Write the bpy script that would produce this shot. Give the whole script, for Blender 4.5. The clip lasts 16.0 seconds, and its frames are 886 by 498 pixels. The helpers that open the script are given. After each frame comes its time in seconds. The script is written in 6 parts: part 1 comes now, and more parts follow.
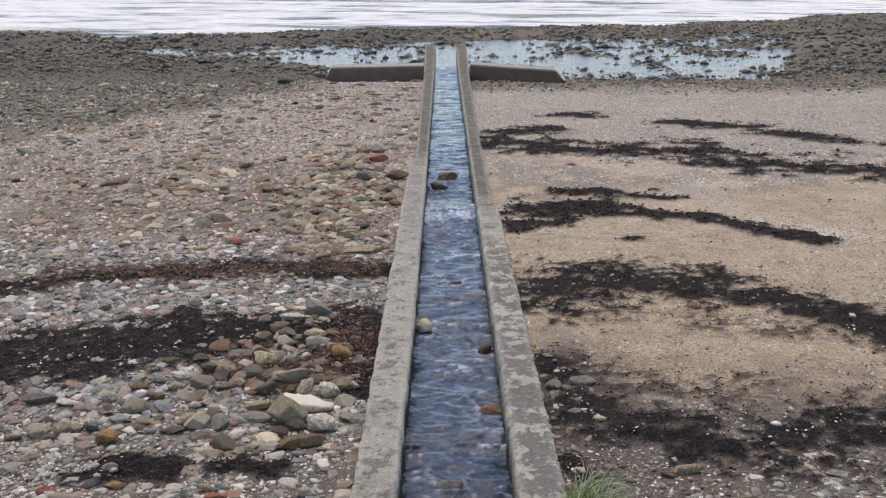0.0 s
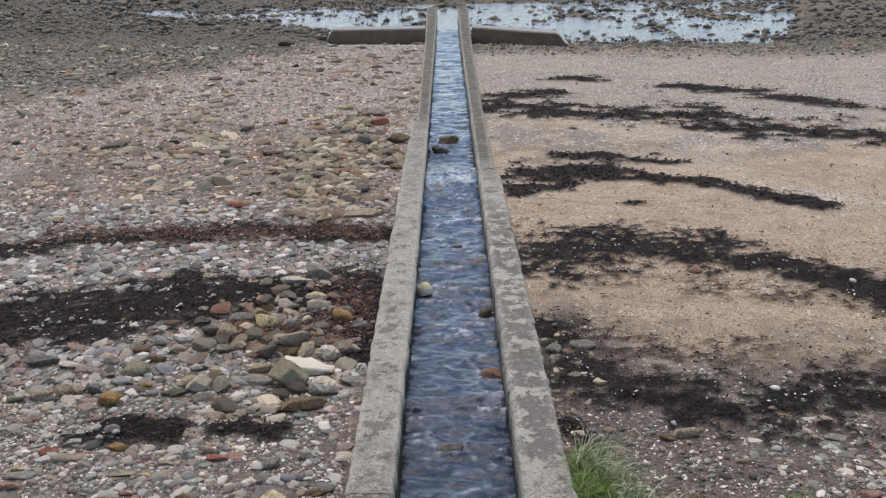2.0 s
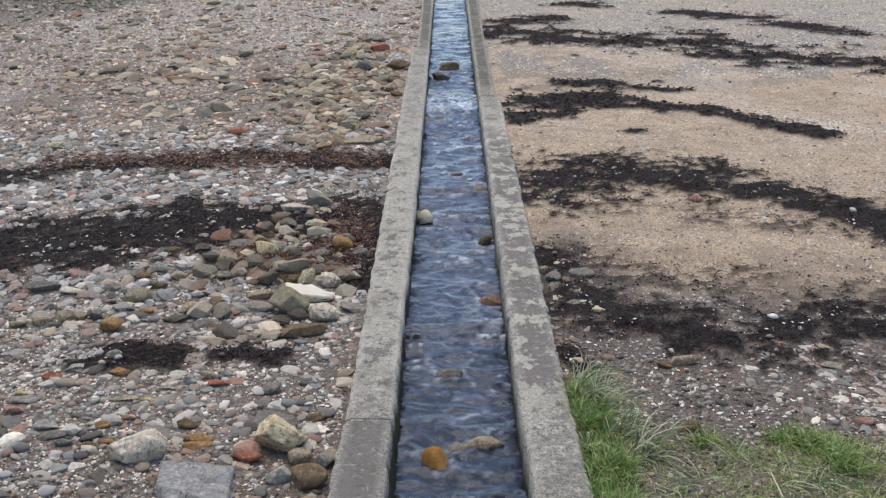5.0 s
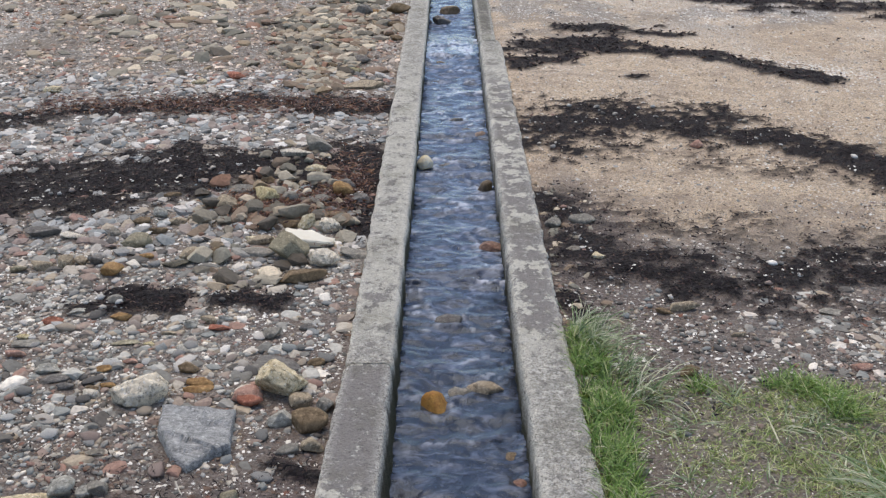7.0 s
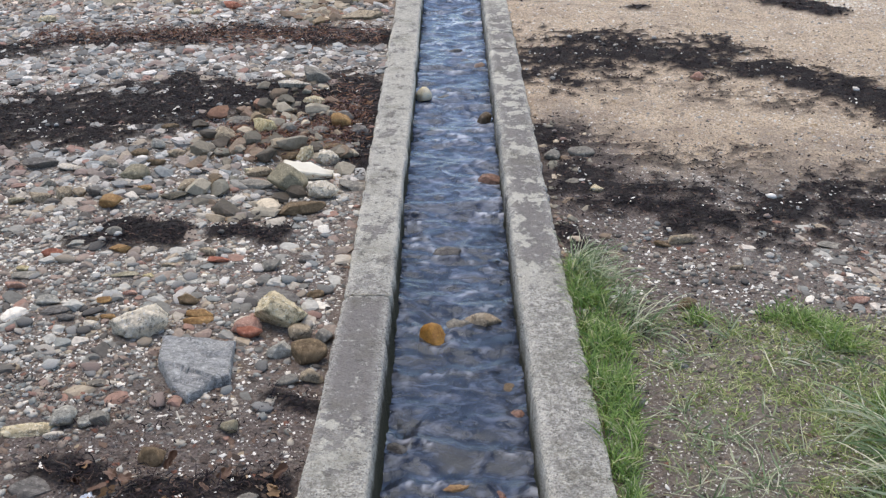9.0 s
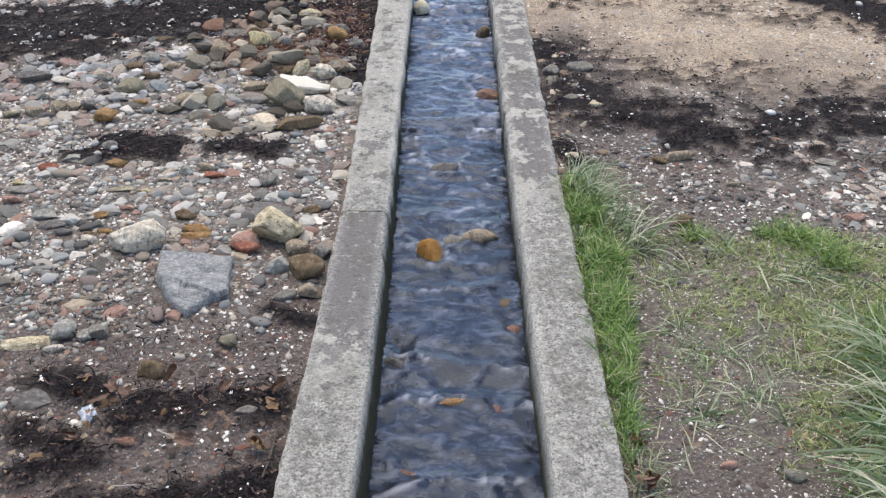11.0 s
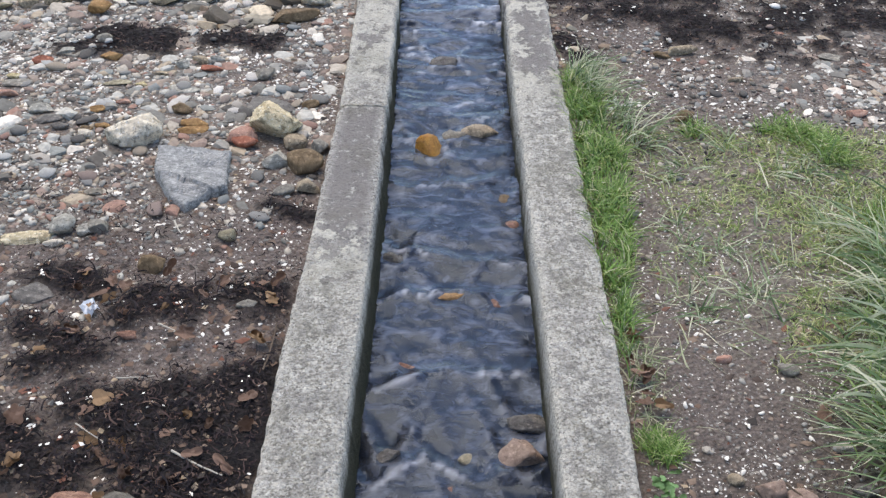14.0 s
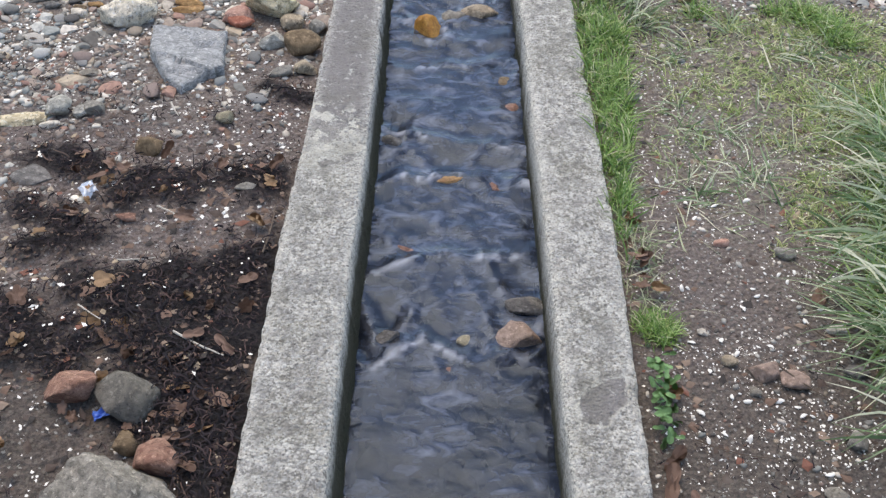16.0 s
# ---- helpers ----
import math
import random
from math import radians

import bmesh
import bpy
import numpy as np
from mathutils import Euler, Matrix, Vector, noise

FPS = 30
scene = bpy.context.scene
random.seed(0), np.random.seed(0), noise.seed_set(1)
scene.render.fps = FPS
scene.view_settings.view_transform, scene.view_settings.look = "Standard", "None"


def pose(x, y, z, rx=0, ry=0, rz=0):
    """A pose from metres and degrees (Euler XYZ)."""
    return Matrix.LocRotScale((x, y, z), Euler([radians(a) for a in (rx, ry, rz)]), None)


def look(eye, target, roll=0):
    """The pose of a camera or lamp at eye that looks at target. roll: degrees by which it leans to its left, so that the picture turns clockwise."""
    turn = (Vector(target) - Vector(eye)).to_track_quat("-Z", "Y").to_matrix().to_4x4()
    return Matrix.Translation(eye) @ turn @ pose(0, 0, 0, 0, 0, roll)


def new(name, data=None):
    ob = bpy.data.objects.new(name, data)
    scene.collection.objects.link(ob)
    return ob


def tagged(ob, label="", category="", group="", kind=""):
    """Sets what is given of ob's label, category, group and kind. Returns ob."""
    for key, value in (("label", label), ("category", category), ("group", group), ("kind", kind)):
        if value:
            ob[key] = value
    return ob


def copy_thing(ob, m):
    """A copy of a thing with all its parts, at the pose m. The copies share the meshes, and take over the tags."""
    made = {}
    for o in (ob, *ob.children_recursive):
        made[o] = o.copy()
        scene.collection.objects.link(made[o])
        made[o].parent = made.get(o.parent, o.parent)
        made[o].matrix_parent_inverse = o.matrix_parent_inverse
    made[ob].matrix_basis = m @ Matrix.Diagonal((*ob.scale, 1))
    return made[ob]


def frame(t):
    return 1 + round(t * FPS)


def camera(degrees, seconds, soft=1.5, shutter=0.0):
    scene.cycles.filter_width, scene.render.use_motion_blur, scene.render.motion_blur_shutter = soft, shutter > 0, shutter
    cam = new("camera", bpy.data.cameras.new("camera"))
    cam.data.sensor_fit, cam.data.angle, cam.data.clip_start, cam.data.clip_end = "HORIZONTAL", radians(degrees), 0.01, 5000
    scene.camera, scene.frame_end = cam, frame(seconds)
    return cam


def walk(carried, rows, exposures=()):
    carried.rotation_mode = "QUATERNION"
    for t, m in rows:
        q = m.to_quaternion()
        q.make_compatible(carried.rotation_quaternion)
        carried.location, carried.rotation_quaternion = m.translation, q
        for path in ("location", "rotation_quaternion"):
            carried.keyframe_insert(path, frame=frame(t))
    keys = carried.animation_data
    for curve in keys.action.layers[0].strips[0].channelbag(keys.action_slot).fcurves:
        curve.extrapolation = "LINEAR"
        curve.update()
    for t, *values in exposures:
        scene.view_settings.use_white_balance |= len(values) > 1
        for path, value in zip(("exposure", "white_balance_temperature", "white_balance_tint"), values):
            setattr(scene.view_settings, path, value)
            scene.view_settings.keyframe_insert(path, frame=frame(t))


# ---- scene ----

# ---- camera and its path: a slow downward tilt from one stand ----
cam = camera(42.82, 16.0, soft=1.32)
EYE = 2.369
ROWS = [  # seconds, pitch, turn to the right, lean
    (0.0, -19.467, 0.000, 0.000),
    (0.5, -20.323, 0.010, -0.062),
    (1.0, -21.010, 0.011, -0.117),
    (1.5, -21.314, -0.012, -0.087),
    (2.0, -21.298, -0.047, -0.155),
    (2.5, -21.589, -0.049, -0.122),
    (3.0, -22.329, -0.044, -0.144),
    (3.5, -22.882, -0.020, -0.180),
    (4.0, -23.758, -0.027, -0.306),
    (6.5, -26.745, -0.031, -0.445),
    (7.0, -27.709, -0.008, -0.537),
    (7.5, -28.201, -0.010, -0.555),
    (8.0, -29.092, -0.001, -0.595),
    (8.5, -30.142, 0.044, -0.640),
    (9.0, -31.132, 0.109, -0.709),
    (9.5, -32.332, 0.163, -0.738),
    (10.0, -33.772, 0.249, -0.876),
    (12.5, -37.583, 0.433, -1.135),
    (13.0, -38.844, 0.490, -1.195),
    (13.5, -39.281, 0.525, -1.253),
    (14.0, -40.681, 0.581, -1.345),
    (14.5, -41.794, 0.623, -1.370),
    (15.0, -43.101, 0.661, -1.394),
    (15.5, -44.652, 0.745, -1.591),
    (16.0, -46.595, 0.880, -1.719),
]
walk(cam, [(t, pose(0, 0, EYE, 90 + p, 0, -y) @ pose(0, 0, 0, 0, 0, -r)) for t, p, y, r in ROWS],
     exposures=[(0.0, 0.78, 9000, 17), (7.0, 1.07, 8450, 15), (10.0, 1.27, 8350, 15), (12.5, 1.42, 8250, 15), (14.5, 1.42, 8200, 14), (16.0, 1.5, 8150, 14)])

# ---- sky and sun: bright overcast ----
world = bpy.data.worlds.new("world")
scene.world = world
world.use_nodes = True
wn = world.node_tree
sky = wn.nodes.new("ShaderNodeTexSky")
sky.sky_type = "NISHITA"
sky.sun_disc = False
sky.sun_elevation = radians(62)
sky.sun_rotation = radians(-20)
sky.air_density, sky.dust_density, sky.ozone_density = 1.0, 0.1, 3.0
wn.nodes["Background"].inputs["Strength"].default_value = 0.14
wn.links.new(sky.outputs[0], wn.nodes["Background"].inputs["Color"])
sun = new("sun", bpy.data.lights.new("sun", "SUN"))
sun.data.energy, sun.data.angle, sun.data.color = 1.15, radians(50), (1.0, 0.96, 0.9)
sun.matrix_world = look((-0.16 * 20, 0.44 * 20, 0.88 * 20), (0, 0, 0))

# ---- tools ----
T5 = math.tan(radians(5.0))
rng = np.random.default_rng(11)


def lattice(ix, iy, seed):
    h = (ix.astype(np.int64) * 374761393 + iy.astype(np.int64) * 668265263 + seed * 144269) & 0xFFFFFFFF
    h = ((h ^ (h >> 13)) * 1274126177) & 0xFFFFFFFF
    return ((h ^ (h >> 16)) & 0xFFFF) / 65535.0


def vnoise(x, y, seed=0):
    """Smooth noise from 0 to 1 on arrays."""
    x, y = np.asarray(x, float), np.asarray(y, float)
    ix, iy = np.floor(x), np.floor(y)
    fx, fy = x - ix, y - iy
    fx, fy = fx * fx * (3 - 2 * fx), fy * fy * (3 - 2 * fy)
    a, b = lattice(ix, iy, seed), lattice(ix + 1, iy, seed)
    c, d = lattice(ix, iy + 1, seed), lattice(ix + 1, iy + 1, seed)
    return (a + (b - a) * fx) * (1 - fy) + (c + (d - c) * fx) * fy


def fbm(x, y, seed=0, octaves=3):
    s, a, n = 0.0, 0.5, 0.0
    for k in range(octaves):
        s = s + a * vnoise(x * 2 ** k + 17.3 * k, y * 2 ** k - 9.1 * k, seed + k)
        n += a
        a *= 0.55
    return s / n


def step(lo, hi, v):
    u = np.clip((v - lo) / (hi - lo), 0, 1)
    return u * u * (3 - 2 * u)


def mesh_of(name, verts, faces, smooth=True):
    """A mesh from arrays; faces all of one size."""
    verts, faces = np.asarray(verts, np.float32), np.asarray(faces, np.int32)
    me = bpy.data.meshes.new(name)
    me.vertices.add(len(verts))
    me.vertices.foreach_set("co", verts.ravel())
    k = faces.shape[1]
    me.loops.add(faces.size)
    me.loops.foreach_set("vertex_index", faces.ravel())
    me.polygons.add(len(faces))
    me.polygons.foreach_set("loop_start", np.arange(0, faces.size, k, dtype=np.int32))
    me.update(calc_edges=True)
    me.polygons.foreach_set("use_smooth", np.full(len(faces), smooth))
    me.validate()
    return me


def thing(name, me, mat, label="", category="", group="", kind="", parent=None):
    ob = new(name, me)
    if mat is not None and not me.materials:
        me.materials.append(mat)
    if parent is not None:
        ob.parent = parent
    return tagged(ob, label, category, group, kind)


def grid_faces(nx, ny):
    i = np.arange(nx * ny).reshape(ny, nx)
    return np.stack([i[:-1, :-1], i[:-1, 1:], i[1:, 1:], i[1:, :-1]], -1).reshape(-1, 4)


def ico(sub):
    bm = bmesh.new()
    bmesh.ops.create_icosphere(bm, subdivisions=sub, radius=1.0)
    v = np.array([p.co[:] for p in bm.verts])
    f = np.array([[q.index for q in p.verts] for p in bm.faces])
    bm.free()
    return v, f


def stone_shape(sub, seed, rough=0.35, facets=0, slab=False, peak=False):
    """A pebble or a boulder within a box from -1 to 1: a lumpy ball, with flats broken off it if facets."""
    v, f = ico(sub)
    r = random.Random(seed)
    off = Vector((r.uniform(-50, 50), r.uniform(-50, 50), r.uniform(-50, 50)))
    cuts = []
    for k in range(facets):
        n = Vector((r.gauss(0, 1), r.gauss(0, 1), r.gauss(0, 0.3 if slab else 0.8))).normalized()
        cuts.append((n, r.uniform(0.45, 0.75)))
    if slab:
        cuts += [(Vector((r.uniform(-0.12, 0.12), r.uniform(-0.12, 0.12), 1)).normalized(), 0.34), (Vector((0.2, -0.5, 0.8)).normalized(), 0.5)]
    if peak:
        cuts += [(Vector(n).normalized(), d) for n, d in (((-0.5, -0.25, 0.8), 0.42), ((0.8, -0.15, 0.6), 0.5), ((0.15, -0.9, 0.35), 0.5), ((-0.7, -0.5, -0.5), 0.55), ((0.6, 0.6, 0.5), 0.6))]
    out = []
    for p in v:
        q = Vector(p)
        q = q * (1 + rough * noise.noise(q * 0.9 + off) + rough * 0.4 * noise.noise(q * 2.3 + off))
        for n, d in cuts:
            e = q.dot(n) - d
            if e > 0:
                q = q - n * e * 0.96
        if facets and sub > 1:
            q = q * (1 + 0.04 * noise.noise(q * 5.0 + off) + 0.03 * noise.noise(q * 11.0 + off))
        out.append(q[:])
    out = np.array(out)
    out = out - (out.max(0) + out.min(0)) / 2
    return out / np.abs(out).max(0), f


def scatter(shapes, pos, size, flat, stretch, turn, tilt, sink=0.35):
    """One pair of arrays with a stone at each place."""
    pick = rng.integers(0, len(shapes), len(pos))
    vs, fs, base = [], [], 0
    for k, (sv, sf) in enumerate(shapes):
        m = np.nonzero(pick == k)[0]
        if not len(m):
            continue
        s = np.stack([size[m] * stretch[m], size[m], size[m] * flat[m]], 1)
        p = sv[None] * s[:, None, :]
        ca, sa = np.cos(tilt[m])[:, None], np.sin(tilt[m])[:, None]
        x, z = p[..., 0] * ca - p[..., 2] * sa, p[..., 0] * sa + p[..., 2] * ca
        ct, st = np.cos(turn[m])[:, None], np.sin(turn[m])[:, None]
        x, y = x * ct - p[..., 1] * st, x * st + p[..., 1] * ct
        w = np.stack([x, y, z], -1) + pos[m][:, None, :]
        w[..., 2] += (s[:, 2] * (1 - 2 * sink))[:, None]
        vs.append(w.reshape(-1, 3))
        fs.append((sf[None] + (np.arange(len(m)) * len(sv))[:, None, None] + base).reshape(-1, 3))
        base += len(m) * len(sv)
    return np.concatenate(vs), np.concatenate(fs)


def ribbons(root, heading, length, width, rise, curl, wig, segs=5, droop=1.0):
    """Blades or strands: bent strips that start at root and go along heading."""
    n = len(root)
    s = np.linspace(0, 1, segs + 1)[None]
    h = heading[:, None] + wig[:, None] * np.sin(s * 3.0 + curl[:, None] * 7)
    step_ = length[:, None] / segs
    lift = rise[:, None] * (1 - droop * s)
    cx = np.cumsum(np.cos(h) * np.cos(lift) * step_, 1) - np.cos(h) * np.cos(lift) * step_
    cy = np.cumsum(np.sin(h) * np.cos(lift) * step_, 1) - np.sin(h) * np.cos(lift) * step_
    cz = np.cumsum(np.sin(lift) * step_, 1) - np.sin(lift) * step_
    w = width[:, None] * (1 - s ** 1.6 * 0.92) * 0.5
    ox, oy = -np.sin(h) * w, np.cos(h) * w
    roll = curl[:, None] * 1.2
    a = np.stack([cx + ox, cy + oy, cz + w * roll], -1) + root[:, None]
    b = np.stack([cx - ox, cy - oy, cz - w * roll], -1) + root[:, None]
    v = np.stack([a, b], 2).reshape(n, -1, 3)
    k = np.arange(segs)
    q = np.stack([2 * k, 2 * k + 1, 2 * k + 3, 2 * k + 2], -1)
    f = (q[None] + (np.arange(n) * 2 * (segs + 1))[:, None, None]).reshape(-1, 4)
    return v.reshape(-1, 3), f


# ---- materials ----
class Nodes:
    """A material's node tree, built by short calls."""

    def __init__(self, name):
        self.mat = bpy.data.materials.new(name)
        self.mat.use_nodes = True
        self.t = self.mat.node_tree
        self.b = self.t.nodes["Principled BSDF"]

    def n(self, kind, **kw):
        node = self.t.nodes.new("ShaderNode" + kind)
        for k, v in kw.items():
            node.inputs[k.replace("_", " ")].default_value = v
        return node

    def l(self, a, b):
        self.t.links.new(a, b)
        return self

    def coord(self):
        return self.n("TexCoord").outputs["Object"]

    def noise(self, scale, detail=3.0, rough=0.6, co=None):
        k = self.n("TexNoise", Scale=scale, Detail=detail, Roughness=rough)
        self.l(co or self.coord(), k.inputs["Vector"])
        return k.outputs["Fac"]

    def voronoi(self, scale, out="Color", co=None):
        k = self.n("TexVoronoi", Scale=scale)
        self.l(co or self.coord(), k.inputs["Vector"])
        return k.outputs[out]

    def ramp(self, fac, stops, hard=False):
        k = self.t.nodes.new("ShaderNodeValToRGB")
        e = k.color_ramp.elements
        while len(e) < len(stops):
            e.new(0.5)
        for el, (p, c) in zip(e, stops):
            el.position = p
            el.color = (c, c, c, 1) if isinstance(c, (int, float)) else (*c, 1)
        if hard:
            k.color_ramp.interpolation = "CONSTANT"
        self.l(fac, k.inputs[0])
        return k.outputs[0]

    def mix(self, fac, a, b, how="MIX"):
        k = self.t.nodes.new("ShaderNodeMix")
        k.data_type, k.blend_type = "RGBA", how
        for sock, v in ((k.inputs[0], fac), (k.inputs[6], a), (k.inputs[7], b)):
            if isinstance(v, (int, float)):
                sock.default_value = v
            elif isinstance(v, tuple):
                sock.default_value = (*v, 1)
            else:
                self.l(v, sock)
        return k.outputs[2]

    def math(self, how, a, b=0.0):
        k = self.t.nodes.new("ShaderNodeMath")
        k.operation = how
        for sock, v in zip(k.inputs, (a, b)):
            if isinstance(v, (int, float)):
                sock.default_value = v
            else:
                self.l(v, sock)
        return k.outputs[0]

    def bump(self, height, dist, strength=1.0):
        k = self.n("Bump", Strength=strength, Distance=dist)
        self.l(height, k.inputs["Height"])
        self.l(k.outputs[0], self.b.inputs["Normal"])
        return self

    def attr(self, name):
        k = self.t.nodes.new("ShaderNodeAttribute")
        k.attribute_name = name
        s = self.t.nodes.new("ShaderNodeSeparateColor")
        self.l(k.outputs["Color"], s.inputs[0])
        return s.outputs[0], s.outputs[1], s.outputs[2]

    def done(self, color, rough=0.8, spec=0.35):
        if isinstance(color, tuple):
            self.b.inputs["Base Color"].default_value = (*color, 1)
        else:
            self.l(color, self.b.inputs["Base Color"])
        if isinstance(rough, (int, float)):
            self.b.inputs["Roughness"].default_value = rough
        else:
            self.l(rough, self.b.inputs["Roughness"])
        self.b.inputs["Specular IOR Level"].default_value = spec
        return self.mat


STONE_STOPS = [(0.0, (0.26, 0.255, 0.235)), (0.13, (0.16, 0.158, 0.145)), (0.25, (0.42, 0.415, 0.385)), (0.37, (0.27, 0.22, 0.185)),
               (0.47, (0.42, 0.38, 0.325)), (0.57, (0.225, 0.24, 0.23)), (0.66, (0.26, 0.195, 0.165)), (0.73, (0.35, 0.29, 0.22)),
               (0.78, (0.095, 0.088, 0.08)), (0.84, (0.56, 0.52, 0.465)), (0.92, (0.31, 0.185, 0.145)), (0.95, (0.74, 0.7, 0.63))]
PALETTE = {"olive": ((0.19, 0.18, 0.135), (0.35, 0.335, 0.27)), "beige": ((0.27, 0.23, 0.18), (0.44, 0.39, 0.32)), "umber": ((0.11, 0.08, 0.05), (0.23, 0.175, 0.12)),
           "grey": ((0.17, 0.17, 0.165), (0.3, 0.3, 0.29)), "yellow": ((0.36, 0.31, 0.18), (0.66, 0.6, 0.42)), "cream": ((0.46, 0.41, 0.29), (0.74, 0.69, 0.55)),
           "pale": ((0.17, 0.165, 0.15), (0.31, 0.3, 0.28)), "white": ((0.5, 0.48, 0.45), (0.74, 0.72, 0.68)), "ochre": ((0.24, 0.14, 0.065), (0.4, 0.26, 0.13)),
           "charcoal": ((0.095, 0.094, 0.09), (0.17, 0.167, 0.16)), "rough": ((0.12, 0.12, 0.115), (0.33, 0.325, 0.31)), "slate": ((0.12, 0.12, 0.125), (0.21, 0.21, 0.215)), "dark": ((0.045, 0.043, 0.036), (0.13, 0.125, 0.1)), "red": ((0.3, 0.1, 0.07), (0.42, 0.2, 0.15)),
           "pink": ((0.36, 0.2, 0.17), (0.5, 0.34, 0.3)), "redbrown": ((0.2, 0.105, 0.085), (0.34, 0.215, 0.175)), "pinkbrown": ((0.23, 0.175, 0.155), (0.37, 0.29, 0.265)),
           "slateblue": ((0.2, 0.225, 0.255), (0.39, 0.425, 0.475)), "speckle": ((0.52, 0.5, 0.45), (0.86, 0.84, 0.78)), "bluegrey": ((0.27, 0.285, 0.285), (0.46, 0.475, 0.47)), "ivory": ((0.7, 0.66, 0.52), (0.84, 0.86, 0.78)), "orange": ((0.36, 0.16, 0.03), (0.55, 0.3, 0.07))}


def colour_stone(key, wet=False):
    """Stone of one colour, with veins, grains and stains."""
    a, b = (tuple(k * q for k, q in zip(c, (1.1, 1.0, 0.85))) for c in PALETTE[key])
    m = Nodes("stone_" + key + ("_wet" if wet else ""))
    c = m.mix(m.ramp(m.noise(30.0, 6.0, 0.75), [(0.38, 0.0), (0.62, 1.0)]), a, b)
    c = m.mix(m.ramp(m.noise(85.0, 4.0), [(0.33, 0.6), (0.42, 0.0)]), c, tuple(v * 0.45 for v in a))
    c = m.mix(m.ramp(m.noise(70.0, 4.0), [(0.57, 0.0), (0.66, 0.7 if key != "dark" else 0.1)]), c, tuple(min(0.8, v * 1.5) for v in b))
    if key in ("speckle", "cream", "yellow", "beige", "white"):
        c = m.mix(m.ramp(m.noise(24.0, 6.0, 0.82), [(0.52, 0.0), (0.58, 0.8)]), c, tuple(v * 0.42 for v in a))
    if key in ("bluegrey", "slateblue", "slate", "redbrown"):
        vein = m.n("Mapping")
        vein.inputs["Scale"].default_value = (0.7, 2.6, 2.6)
        vein.inputs["Rotation"].default_value = (0.3, 0.2, 0.5)
        m.l(m.coord(), vein.inputs[0])
        c = m.mix(m.ramp(m.noise(14.0, 4.0, 0.6, vein.outputs[0]), [(0.47, 0.0), (0.5, 0.65), (0.53, 0.0)]), c, tuple(v * 0.5 for v in a))
    m.bump(m.math("ADD", m.noise(45.0, 6.0, 0.75), m.math("MULTIPLY", m.noise(230.0, 3.0), 0.5)), 0.012, 0.9)
    return m.done(c, 0.22 if wet else 0.75, 0.5 if wet else 0.28)


def stone_material(name, source, stops=STONE_STOPS, wet=False, scale=60.0, dim=1.0, soil=0.35):
    m = Nodes(name)
    if source == "island":
        r = m.t.nodes.new("ShaderNodeNewGeometry").outputs["Random Per Island"]
    else:
        r = m.t.nodes.new("ShaderNodeObjectInfo").outputs["Random"]
    c = m.ramp(r, stops, hard=True)
    f = m.noise(scale, 4.0)
    c = m.mix(0.75, c, m.ramp(f, [(0.25, 0.6 * dim), (0.5, 1.0 * dim), (0.75, 1.35 * dim)]), "MULTIPLY")
    g = m.noise(scale * 0.22, 3.0)
    c = m.mix(m.ramp(g, [(0.56, 0.0), (0.7, soil)]), c, (0.2, 0.165, 0.13))
    m.bump(m.noise(scale * 1.6, 4.0), 0.003, 0.5)
    return m.done(c, 0.45 if wet else 0.72, 0.4 if wet else 0.3)


